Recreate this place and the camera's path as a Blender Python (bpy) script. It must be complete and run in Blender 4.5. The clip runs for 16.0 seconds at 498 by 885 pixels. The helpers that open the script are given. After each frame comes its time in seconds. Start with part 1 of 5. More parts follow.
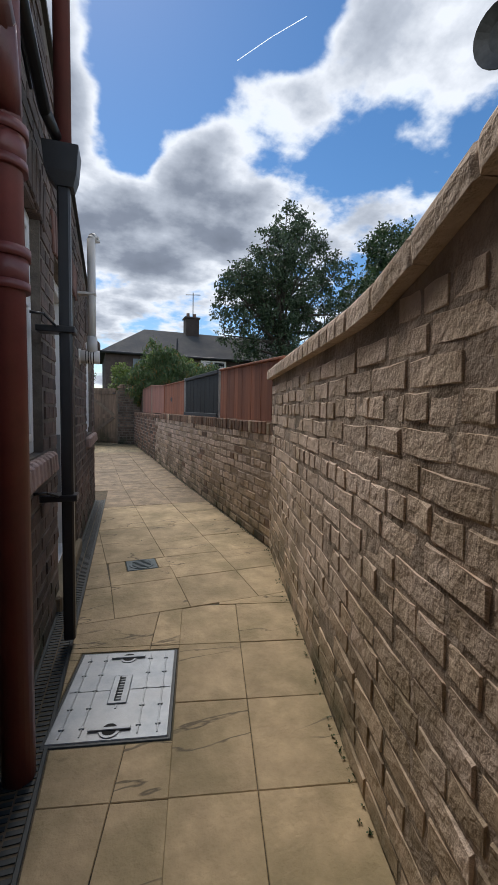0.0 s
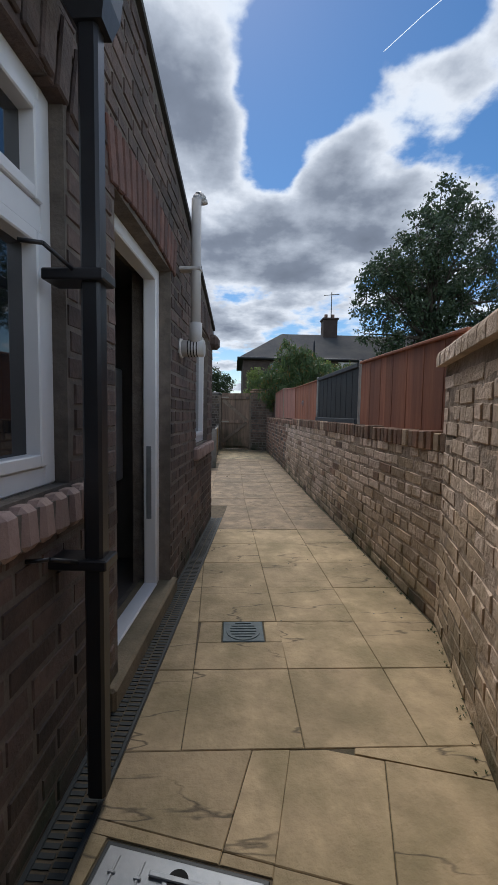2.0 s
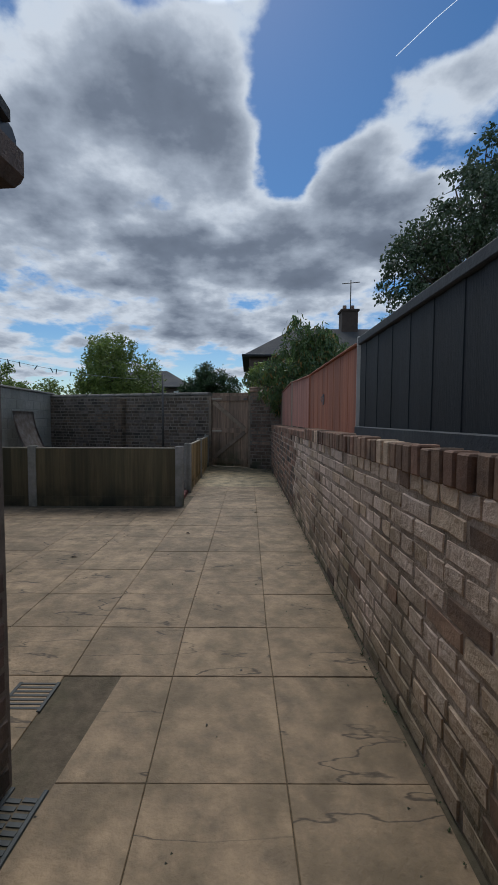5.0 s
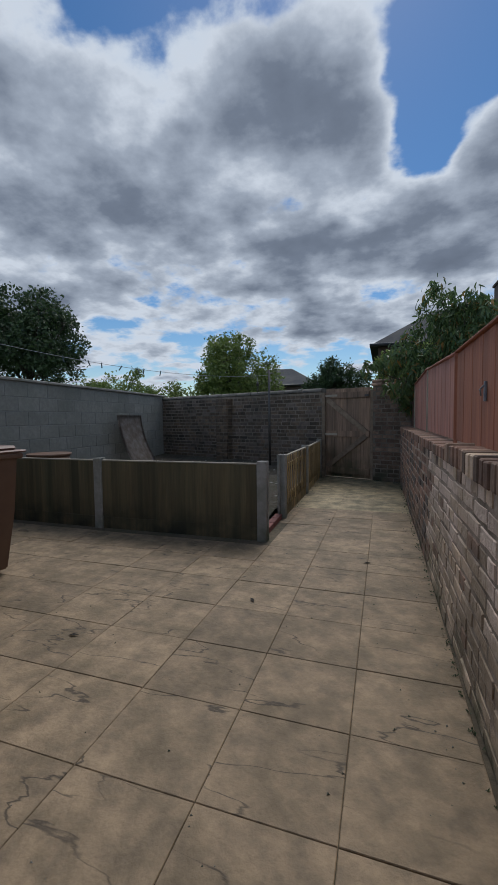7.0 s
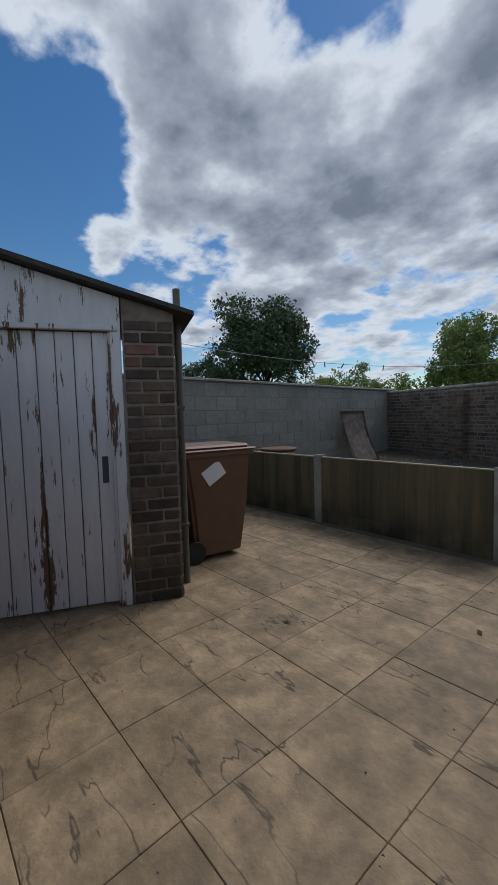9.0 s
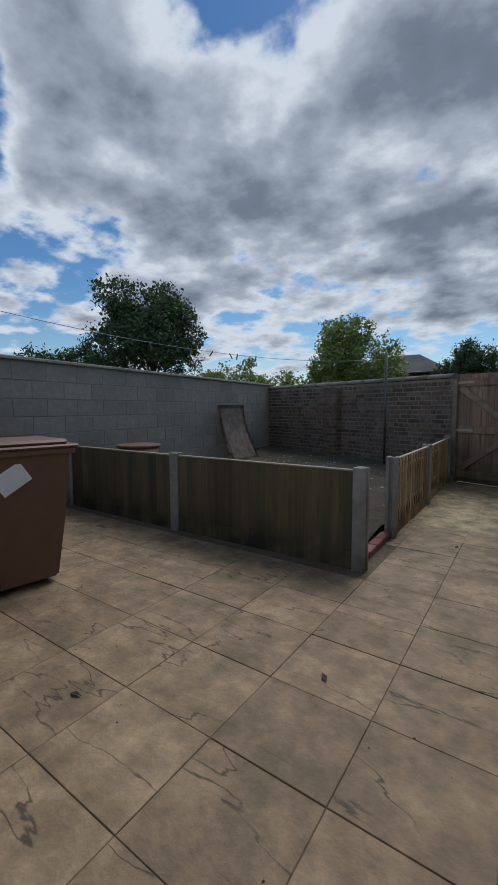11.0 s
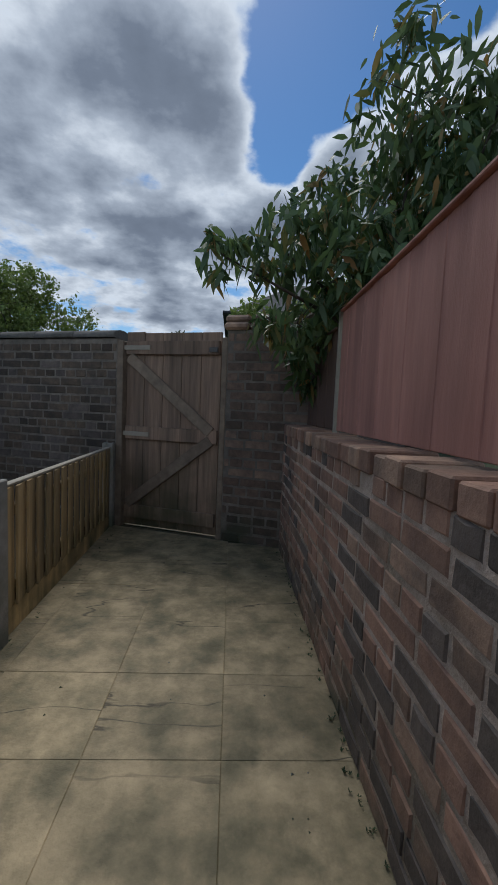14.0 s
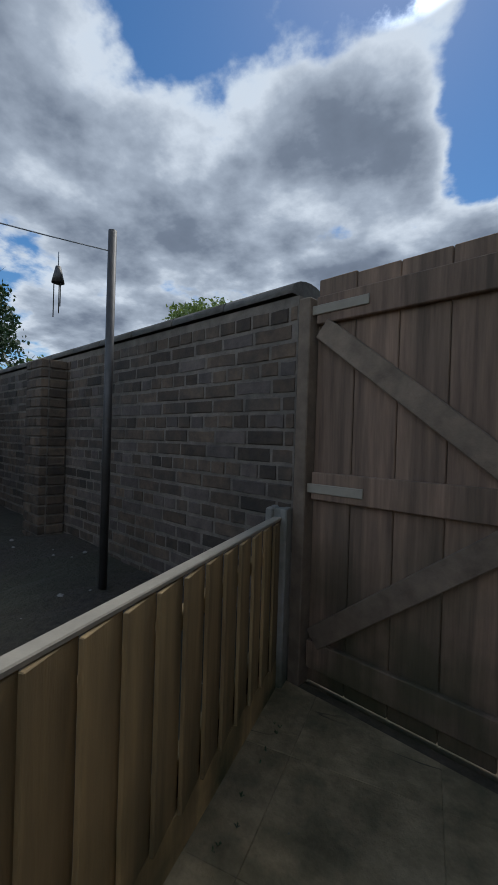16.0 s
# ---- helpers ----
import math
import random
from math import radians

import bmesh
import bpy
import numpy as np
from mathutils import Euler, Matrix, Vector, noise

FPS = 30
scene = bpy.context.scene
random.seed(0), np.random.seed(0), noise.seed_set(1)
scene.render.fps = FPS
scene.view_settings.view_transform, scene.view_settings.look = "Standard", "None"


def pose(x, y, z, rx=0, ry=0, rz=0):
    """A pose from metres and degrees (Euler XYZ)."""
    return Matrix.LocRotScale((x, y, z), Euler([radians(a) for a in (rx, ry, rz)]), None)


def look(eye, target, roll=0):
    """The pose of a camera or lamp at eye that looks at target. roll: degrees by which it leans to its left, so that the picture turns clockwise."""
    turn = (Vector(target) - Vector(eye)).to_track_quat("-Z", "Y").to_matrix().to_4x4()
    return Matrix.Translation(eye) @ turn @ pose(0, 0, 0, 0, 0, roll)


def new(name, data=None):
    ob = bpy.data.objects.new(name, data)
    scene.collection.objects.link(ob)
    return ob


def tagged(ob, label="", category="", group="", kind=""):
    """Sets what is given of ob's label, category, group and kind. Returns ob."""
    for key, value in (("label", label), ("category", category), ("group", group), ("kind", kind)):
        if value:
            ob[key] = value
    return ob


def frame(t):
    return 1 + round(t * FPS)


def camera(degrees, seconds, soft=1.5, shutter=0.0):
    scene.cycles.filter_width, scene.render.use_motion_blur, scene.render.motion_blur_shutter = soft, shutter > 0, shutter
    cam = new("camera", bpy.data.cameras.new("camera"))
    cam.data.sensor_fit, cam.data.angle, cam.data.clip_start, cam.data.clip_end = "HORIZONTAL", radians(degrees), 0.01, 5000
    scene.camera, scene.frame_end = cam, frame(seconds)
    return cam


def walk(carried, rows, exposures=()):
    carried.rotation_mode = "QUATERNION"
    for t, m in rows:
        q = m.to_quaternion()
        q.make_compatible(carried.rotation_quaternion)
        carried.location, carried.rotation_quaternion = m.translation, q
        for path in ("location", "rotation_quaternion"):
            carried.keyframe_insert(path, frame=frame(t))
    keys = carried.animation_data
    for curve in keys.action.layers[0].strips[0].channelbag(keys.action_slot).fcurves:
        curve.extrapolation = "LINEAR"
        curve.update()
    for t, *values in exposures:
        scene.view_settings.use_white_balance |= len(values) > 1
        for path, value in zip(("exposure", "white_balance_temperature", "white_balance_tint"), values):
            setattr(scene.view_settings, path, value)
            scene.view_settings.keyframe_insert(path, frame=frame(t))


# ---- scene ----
cam = camera(63.2, 16.0)
PATH = [
    (0, (-1.299, 2.38, 1.163), (-0.571, 4.236, 1.007), 1.2),
    (0.5, (-1.247, 2.427, 1.189), (-0.719, 4.348, 1.022), 0.9),
    (1, (-1.22, 2.58, 1.163), (-0.886, 4.546, 1.007), 0.8),
    (1.5, (-1.129, 2.941, 1.179), (-0.97, 4.928, 1.017), 0.4),
    (2, (-1.019, 3.332, 1.159), (-0.941, 5.325, 1.015), 0.9),
    (2.5, (-0.888, 3.777, 1.138), (-0.837, 5.772, 1.011), 1.4),
    (3, (-0.80, 4.25, 1.17), (-0.755, 6.244, 1.035), 1.8),
    (3.2, (-0.756, 4.431, 1.188), (-0.718, 6.425, 1.046), 2.1),
    (5.3, (-0.472, 6.907, 1.158), (-0.482, 8.904, 1.046), -0.1),
    (5.5, (-0.444, 7.108, 1.165), (-0.473, 9.105, 1.046), -0.1),
    (6, (-0.389, 7.55, 1.202), (-0.504, 9.543, 1.078), -0.3),
    (6.5, (-0.338, 7.89, 1.22), (-0.658, 9.861, 1.101), -0.3),
    (7, (-0.293, 8.091, 1.234), (-0.92, 9.986, 1.112), -0.7),
    (7.5, (-0.261, 8.169, 1.255), (-1.186, 9.939, 1.133), -0.8),
    (8, (-0.246, 8.166, 1.274), (-1.458, 9.753, 1.153), -1.0),
    (8.2, (-0.242, 8.164, 1.279), (-1.566, 9.658, 1.16), -1.2),
    (10.3, (-0.282, 8.357, 1.294), (-1.856, 9.582, 1.153), -1.7),
    (10.5, (-0.293, 8.482, 1.277), (-1.777, 9.816, 1.132), -1.6),
    (11, (-0.386, 8.973, 1.244), (-1.528, 10.606, 1.078), -0.2),
    (11.5, (-0.430, 9.536, 1.255), (-1.161, 11.389, 1.075), 0.6),
    (12, (-0.429, 10.139, 1.231), (-0.774, 12.1, 1.05), 1.0),
    (12.5, (-0.441, 10.797, 1.21), (-0.498, 12.787, 1.019), 2.0),
    (13, (-0.413, 11.407, 1.175), (-0.353, 13.398, 0.994), 2.1),
    (13.5, (-0.413, 12.036, 1.168), (-0.321, 14.026, 0.995), 2.5),
    (14, (-0.414, 12.706, 1.155), (-0.325, 14.697, 0.988), 2.5),
    (14.5, (-0.53, 13.30, 1.115), (-0.40, 15.291, 0.985), 2.2),
    (15, (-0.655, 13.87, 1.08), (-0.585, 15.866, 1.005), 1.9),
    (15.5, (-0.762, 14.40, 1.075), (-1.015, 16.383, 1.005), 1.9),
    (16, (-0.935, 14.76, 1.085), (-1.745, 16.588, 1.07), 1.8),
]
walk(cam, [(t, look(eye, target, roll)) for t, eye, target, roll in PATH], exposures=[(0, 0.32, 6550, 11), (3.0, 0.0, 6250, 10), (5.5, -0.27, 6150, 9), (8.2, -0.2, 6250, 10), (10.4, -0.13, 6300, 10), (11.5, -0.22, 6200, 10), (13.5, -0.15, 6150, 9), (16, -0.14, 6100, 8)])

# ---- light ----
SUN_EL, SUN_AZ = radians(54), radians(-5)  # azimuth from +y, clockwise


def build_sky():
    w = bpy.data.worlds.new("sky")
    scene.world = w
    w.use_nodes = True
    nt = w.node_tree
    N, L = nt.nodes, nt.links
    N.clear()
    out = N.new("ShaderNodeOutputWorld")
    sky = N.new("ShaderNodeTexSky")
    sky.sky_type, sky.sun_disc = "NISHITA", False
    sky.sun_elevation, sky.sun_rotation = SUN_EL, SUN_AZ
    sky.air_density, sky.dust_density = 1.0, 0.15
    bg = N.new("ShaderNodeBackground")
    bg.inputs[1].default_value = SKY_STRENGTH
    blue = N.new("ShaderNodeHueSaturation")
    blue.inputs["Saturation"].default_value, blue.inputs["Value"].default_value = 1.30, 1.10
    L.new(sky.outputs[0], blue.inputs["Color"])
    L.new(blue.outputs[0], bg.inputs[0])
    co = N.new("ShaderNodeTexCoord")
    sep = N.new("ShaderNodeSeparateXYZ")
    L.new(co.outputs["Generated"], sep.inputs[0])

    def math_node(op, a, b=None, c=None):
        n = N.new("ShaderNodeMath")
        n.operation = op
        for k, v in enumerate((a, b, c)):
            if v is None:
                continue
            if isinstance(v, (int, float)):
                n.inputs[k].default_value = v
            else:
                L.new(v, n.inputs[k])
        return n.outputs[0]

    # flat layer of cloud seen from below
    zc = math_node("ADD", math_node("MAXIMUM", sep.outputs[2], 0.0), 0.22)
    comb = N.new("ShaderNodeCombineXYZ")
    L.new(math_node("DIVIDE", sep.outputs[0], zc), comb.inputs[0])
    L.new(math_node("DIVIDE", sep.outputs[1], zc), comb.inputs[1])

    def fbm(scale, detail, rough, off):
        m = N.new("ShaderNodeMapping")
        m.inputs["Location"].default_value = off
        L.new(comb.outputs[0], m.inputs[0])
        n = N.new("ShaderNodeTexNoise")
        n.inputs["Scale"].default_value = scale
        n.inputs["Detail"].default_value = detail
        n.inputs["Roughness"].default_value = rough
        L.new(m.outputs[0], n.inputs[0])
        return n.outputs[0]

    big = fbm(2.4, 10.0, 0.54, (3.1, 1.7, 0.0))
    fine = fbm(5.5, 8.0, 0.54, (0.4, 5.2, 1.0))
    # the large cloud banks and the clear lanes between them
    dens = math_node("MULTIPLY_ADD", big, 1.5, -0.63)
    for az, el, wide, amount in CLOUDS:
        a, e = radians(az), radians(el)
        dot = N.new("ShaderNodeVectorMath")
        dot.operation = "DOT_PRODUCT"
        L.new(co.outputs["Generated"], dot.inputs[0])
        dot.inputs[1].default_value = (math.sin(a) * math.cos(e), math.cos(a) * math.cos(e), math.sin(e))
        g = N.new("ShaderNodeMapRange")
        g.interpolation_type = "SMOOTHSTEP"
        g.inputs["From Min"].default_value = math.cos(radians(wide))
        g.inputs["From Max"].default_value = 1.0
        L.new(dot.outputs["Value"], g.inputs["Value"])
        dens = math_node("MULTIPLY_ADD", g.outputs[0], amount, dens)
    dens = math_node("MULTIPLY_ADD", fine, 0.45, dens)
    dens = math_node("SUBTRACT", dens, 0.145)
    mask = N.new("ShaderNodeMapRange")
    mask.interpolation_type = "SMOOTHSTEP"
    mask.inputs["From Min"].default_value, mask.inputs["From Max"].default_value = 0.16, 0.32
    L.new(dens, mask.inputs["Value"])
    ramp = N.new("ShaderNodeValToRGB")
    els = ramp.color_ramp.elements
    els[0].position, els[0].color = 0.18, (0.70, 0.77, 0.86, 1)
    els[1].position, els[1].color = 0.98, (0.12, 0.145, 0.19, 1)
    for pos, col in ((0.28, (0.72, 0.77, 0.84, 1)), (0.42, (0.42, 0.47, 0.55, 1)), (0.62, (0.20, 0.235, 0.30, 1))):
        e = els.new(pos)
        e.color = col
    soft = math_node("MULTIPLY_ADD", math_node("SUBTRACT", fine, 0.5), -0.75, dens)
    L.new(soft, ramp.inputs[0])
    cloud = N.new("ShaderNodeBackground")
    L.new(ramp.outputs[0], cloud.inputs[0])
    # added gain for ambient fill: clouds brighter round the sun and, sunlit, opposite to it
    sd = N.new("ShaderNodeVectorMath")
    sd.operation = "DOT_PRODUCT"
    L.new(co.outputs["Generated"], sd.inputs[0])
    sd.inputs[1].default_value = (math.sin(SUN_AZ) * math.cos(SUN_EL), math.cos(SUN_AZ) * math.cos(SUN_EL), math.sin(SUN_EL))
    near = N.new("ShaderNodeMapRange")
    near.interpolation_type = "SMOOTHSTEP"
    near.inputs["From Min"].default_value, near.inputs["From Max"].default_value = 0.984, 1.0
    near.inputs["To Max"].default_value = 22.0
    L.new(sd.outputs["Value"], near.inputs["Value"])
    facing = N.new("ShaderNodeMapRange")
    facing.interpolation_type = "SMOOTHSTEP"
    facing.inputs["From Min"].default_value, facing.inputs["From Max"].default_value = 0.45, -0.6
    facing.inputs["To Max"].default_value = 2.8
    L.new(sd.outputs["Value"], facing.inputs["Value"])
    gain = math_node("ADD", math_node("ADD", near.outputs[0], facing.outputs[0]), 1.0)
    L.new(math_node("MULTIPLY", gain, CLOUD_STRENGTH), cloud.inputs[1])
    mix = N.new("ShaderNodeMixShader")
    L.new(mask.outputs[0], mix.inputs[0])
    L.new(bg.outputs[0], mix.inputs[1])
    L.new(cloud.outputs[0], mix.inputs[2])
    L.new(mix.outputs[0], out.inputs[0])


SKY_STRENGTH, CLOUD_STRENGTH = 0.09, 1.0
CLOUDS = [  # azimuth from +y clockwise, elevation, radius, amount
    (-14, 27, 20, 0.22), (-22, 36, 14, 0.12), (-10, 20, 9, 0.10), (-35, 20, 18, 0.10), (12, 22, 10, 0.2), (20, 30, 12, 0.2), (30, 40, 10, 0.15),
    (8, 38, 9, -0.4), (4, 31, 5, -0.25), (24, 44, 8, -0.3), (6, 21, 10, 0.2), (-2, 15, 12, 0.12), (-71, 30, 9, -0.28), (-77, 21, 8, -0.25),
    (-48, 32, 18, 0.18), (-46, 18, 14, 0.16), (17, 27, 8, 0.2),
]
build_sky()
sun = new("sun", bpy.data.lights.new("sun", "SUN"))
sun.data.energy, sun.data.angle, sun.data.color = 2.3, radians(34), (1.0, 0.95, 0.87)
sun.matrix_world = look((math.sin(SUN_AZ) * math.cos(SUN_EL) * 50, math.cos(SUN_AZ) * math.cos(SUN_EL) * 50, math.sin(SUN_EL) * 50), (0, 0, 0))


# ---- materials ----
def mat(name, c1, c2, scale=6.0, rough=0.85, bump=0.3, bscale=60.0, c3=None, c3scale=1.2, c3amount=0.55, vary=0.0, metal=0.0,
        crack=0.0, low=None, lowz=0.3, peel=None, grain=None, spec=0.5, transmission=0.0, offset=False, dist=0.01):
    """c1..c2: fine mottling; c3: large stains; low: growth near the ground; vary: lightness from piece to piece."""
    m = bpy.data.materials.new(name)
    m.use_nodes = True
    nt = m.node_tree
    N, L = nt.nodes, nt.links
    b = N["Principled BSDF"]
    b.inputs["Roughness"].default_value = rough
    b.inputs["Metallic"].default_value = metal
    b.inputs["Specular IOR Level"].default_value = spec
    if transmission:
        b.inputs["Transmission Weight"].default_value = transmission
    geo = N.new("ShaderNodeNewGeometry")
    info = N.new("ShaderNodeObjectInfo")
    pos = geo.outputs["Position"]
    if offset:
        mul = N.new("ShaderNodeVectorMath")
        mul.operation = "SCALE"
        mul.inputs[0].default_value = (37.0, 53.0, 11.0)
        L.new(info.outputs["Random"], mul.inputs["Scale"])
        add = N.new("ShaderNodeVectorMath")
        L.new(pos, add.inputs[0])
        L.new(mul.outputs[0], add.inputs[1])
        pos = add.outputs[0]
    if grain:
        mp = N.new("ShaderNodeMapping")
        mp.inputs["Scale"].default_value = grain
        L.new(pos, mp.inputs[0])
        gpos = mp.outputs[0]
    else:
        gpos = pos

    def noise_tex(sc, detail, src, rough_=0.55):
        n = N.new("ShaderNodeTexNoise")
        n.inputs["Scale"].default_value, n.inputs["Detail"].default_value, n.inputs["Roughness"].default_value = sc, detail, rough_
        L.new(src, n.inputs[0])
        return n.outputs[0]

    def ramped(src, lo, hi):
        r = N.new("ShaderNodeMapRange")
        r.inputs["From Min"].default_value, r.inputs["From Max"].default_value = lo, hi
        L.new(src, r.inputs["Value"])
        return r.outputs[0]

    def mixed(f, a, bcol):
        x = N.new("ShaderNodeMix")
        x.data_type = "RGBA"
        if isinstance(f, float):
            x.inputs[0].default_value = f
        else:
            L.new(f, x.inputs[0])
        for k, v in ((6, a), (7, bcol)):
            if isinstance(v, tuple):
                x.inputs[k].default_value = (*v, 1)
            else:
                L.new(v, x.inputs[k])
        return x.outputs[2]

    def times(a, v):
        x = N.new("ShaderNodeMath")
        x.operation = "MULTIPLY"
        L.new(a, x.inputs[0])
        if isinstance(v, float):
            x.inputs[1].default_value = v
        else:
            L.new(v, x.inputs[1])
        return x.outputs[0]

    fine = noise_tex(scale * 0.4 if grain else scale, 6, gpos, 0.65)
    col = mixed(ramped(fine, 0.3, 0.7), c1, c2)
    if c3:
        col = mixed(times(ramped(noise_tex(c3scale * 0.3, 5, gpos, 0.6) if grain else noise_tex(c3scale, 6, geo.outputs["Position"], 0.62), 0.42, 0.66), float(c3amount)), col, c3)
    if peel:
        col = mixed(ramped(noise_tex(1.7, 9, gpos, 0.72), 0.555, 0.57), col, peel)
    if low:
        sep = N.new("ShaderNodeSeparateXYZ")
        L.new(geo.outputs["Position"], sep.inputs[0])
        f = times(ramped(sep.outputs[2], lowz, 0.0), ramped(noise_tex(3.5, 5, pos), 0.35, 0.62))
        col = mixed(f, col, low)
    if crack:
        # riven ledges: broken, wandering steps with dark lines coloured in along them
        v = N.new("ShaderNodeTexNoise")
        v.inputs["Scale"].default_value, v.inputs["Detail"].default_value, v.inputs["Roughness"].default_value = crack, 6.0, 0.46
        v.inputs["Distortion"].default_value = 0.1
        mp2 = N.new("ShaderNodeMapping")
        mp2.inputs["Scale"].default_value = (0.36, 1.6, 1.0)
        L.new(pos, mp2.inputs[0])
        L.new(mp2.outputs[0], v.inputs[0])
        pp = N.new("ShaderNodeMath")
        pp.operation = "PINGPONG"
        L.new(times(v.outputs[0], 4.0), pp.inputs[0])
        pp.inputs[1].default_value = 0.5
        line = times(ramped(pp.outputs[0], 0.020, 0.004), ramped(noise_tex(2.2, 3, pos), 0.38, 0.50))
        col = mixed(times(line, 0.85), col, tuple(c * 0.32 for c in c2))
        sn = N.new("ShaderNodeMath")
        sn.operation = "SNAP"
        L.new(times(v.outputs[0], 4.0), sn.inputs[0])
        sn.inputs[1].default_value = 1.0
        ledge = sn.outputs[0]
    if vary:
        h = N.new("ShaderNodeHueSaturation")
        r = N.new("ShaderNodeMapRange")
        r.inputs["To Min"].default_value, r.inputs["To Max"].default_value = 1 - vary, 1 + vary
        mx = N.new("ShaderNodeMath")
        mx.operation = "ADD"
        L.new(info.outputs["Random"], mx.inputs[0])
        L.new(geo.outputs["Random Per Island"], mx.inputs[1])
        fr = N.new("ShaderNodeMath")
        fr.operation = "FRACT"
        L.new(mx.outputs[0], fr.inputs[0])
        L.new(fr.outputs[0], r.inputs["Value"])
        L.new(r.outputs[0], h.inputs["Value"])
        r2 = N.new("ShaderNodeMapRange")
        r2.inputs["To Min"].default_value, r2.inputs["To Max"].default_value = 0.5 - vary * 0.03, 0.5 + vary * 0.03
        L.new(times(fr.outputs[0], 7.31), r2.inputs["Value"])
        L.new(col, h.inputs["Color"])
        col = h.outputs[0]
    L.new(col, b.inputs["Base Color"])
    if bump:
        bn = N.new("ShaderNodeBump")
        bn.inputs["Strength"].default_value, bn.inputs["Distance"].default_value = bump, dist
        hgt = noise_tex(bscale, 5, gpos, 0.6)
        if crack:
            ad = N.new("ShaderNodeMath")
            ad.operation = "MULTIPLY_ADD"
            L.new(ledge, ad.inputs[0])
            ad.inputs[1].default_value = 3.0
            L.new(hgt, ad.inputs[2])
            hgt = ad.outputs[0]
        L.new(hgt, bn.inputs["Height"])
        L.new(bn.outputs[0], b.inputs["Normal"])
    return m


M = {}
M["slab"] = mat("riven_slab", (0.49, 0.365, 0.212), (0.30, 0.222, 0.125), 8, 0.75, 0.9, 45, c3=(0.21, 0.165, 0.08), c3scale=3.6, c3amount=0.8, vary=0.10, crack=1.5, offset=True, dist=0.006)
M["contrail"] = mat("contrail", (0.8, 0.8, 0.8), (0.8, 0.8, 0.8), 1, 1, 0)
# emission stands in for sunlight on the trail
M["contrail"].node_tree.nodes["Principled BSDF"].inputs["Emission Color"].default_value = (0.8, 0.87, 0.95, 1)
M["contrail"].node_tree.nodes["Principled BSDF"].inputs["Emission Strength"].default_value = 0.35
# Same slabs as in the passage, colour darkened for missing sun, plus stains.
M["slab_yard"] = mat("riven_slab_worn", (0.37, 0.262, 0.154), (0.155, 0.112, 0.068), 9.0, 0.72, 0.9, 45, c3=(0.125, 0.09, 0.048), c3scale=4.2, c3amount=0.8, vary=0.15, crack=1.9, offset=True, dist=0.006)
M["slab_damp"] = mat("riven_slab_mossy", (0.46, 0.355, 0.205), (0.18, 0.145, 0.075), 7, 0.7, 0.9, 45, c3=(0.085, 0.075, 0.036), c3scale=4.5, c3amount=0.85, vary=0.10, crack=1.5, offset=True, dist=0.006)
M["joint"] = mat("joint_mortar", (0.15, 0.115, 0.075), (0.07, 0.055, 0.036), 20, 0.95, 0.4, 90, c3=(0.05, 0.055, 0.025), c3scale=3)
M["mortar"] = mat("painted_wall_mortar", (0.56, 0.44, 0.35), (0.38, 0.29, 0.22), 12, 0.95, 1.0, 26, c3=(0.14, 0.11, 0.07), c3scale=3.2, c3amount=0.8, low=(0.075, 0.068, 0.032), lowz=0.55, dist=0.016)
M["mortar_grey"] = mat("wall_mortar_grey", (0.25, 0.21, 0.17), (0.13, 0.11, 0.088), 14, 0.95, 0.6, 70, c3=(0.05, 0.05, 0.04), low=(0.035, 0.045, 0.02))
M["paint_brick"] = mat("pink_painted_brick", (0.78, 0.62, 0.50), (0.64, 0.49, 0.385), 14, 0.85, 1.0, 26, c3=(0.40, 0.29, 0.175), c3scale=2.6, c3amount=0.75, vary=0.13, low=(0.15, 0.125, 0.055), lowz=0.75, dist=0.016)
M["buff_brick"] = mat("weathered_buff_brick", (0.66, 0.50, 0.36), (0.46, 0.34, 0.23), 16, 0.88, 1.0, 30, c3=(0.20, 0.15, 0.09), c3scale=2.4, c3amount=0.6, vary=0.30, low=(0.09, 0.09, 0.045), lowz=0.35, dist=0.012)
M["brown_brick"] = mat("dark_brown_brick", (0.37, 0.235, 0.155), (0.20, 0.125, 0.084), 14, 0.85, 0.6, 55, c3=(0.045, 0.04, 0.035), c3scale=3.0, c3amount=0.7, vary=0.4, low=(0.05, 0.055, 0.03), lowz=0.3, dist=0.008)
M["soot_brick"] = mat("sooty_yard_brick", (0.145, 0.10, 0.064), (0.062, 0.047, 0.034), 14, 0.88, 0.6, 45, c3=(0.03, 0.03, 0.027), c3scale=2.2, c3amount=0.7, vary=0.4, low=(0.045, 0.05, 0.028), lowz=0.3, dist=0.008)
M["dark_brick"] = mat("blue_black_brick", (0.13, 0.10, 0.08), (0.065, 0.052, 0.042), 14, 0.75, 0.6, 45, vary=0.3, dist=0.008)
M["russet_brick"] = mat("russet_brick", (0.36, 0.205, 0.135), (0.19, 0.105, 0.072), 14, 0.85, 0.6, 45, c3=(0.09, 0.06, 0.045), c3scale=3, vary=0.25, low=(0.05, 0.055, 0.03), lowz=0.3, dist=0.008)
M["house_brick"] = mat("sooty_house_brick", (0.155, 0.10, 0.080), (0.078, 0.052, 0.044), 14, 0.85, 0.6, 55, c3=(0.03, 0.027, 0.026), c3scale=2.4, c3amount=0.75, vary=0.35, low=(0.035, 0.045, 0.025), lowz=0.35, dist=0.008)
M["shed_mortar"] = mat("pale_shed_mortar", (0.34, 0.28, 0.23), (0.20, 0.165, 0.135), 14, 0.95, 0.6, 50, c3=(0.07, 0.065, 0.055), c3amount=0.8)
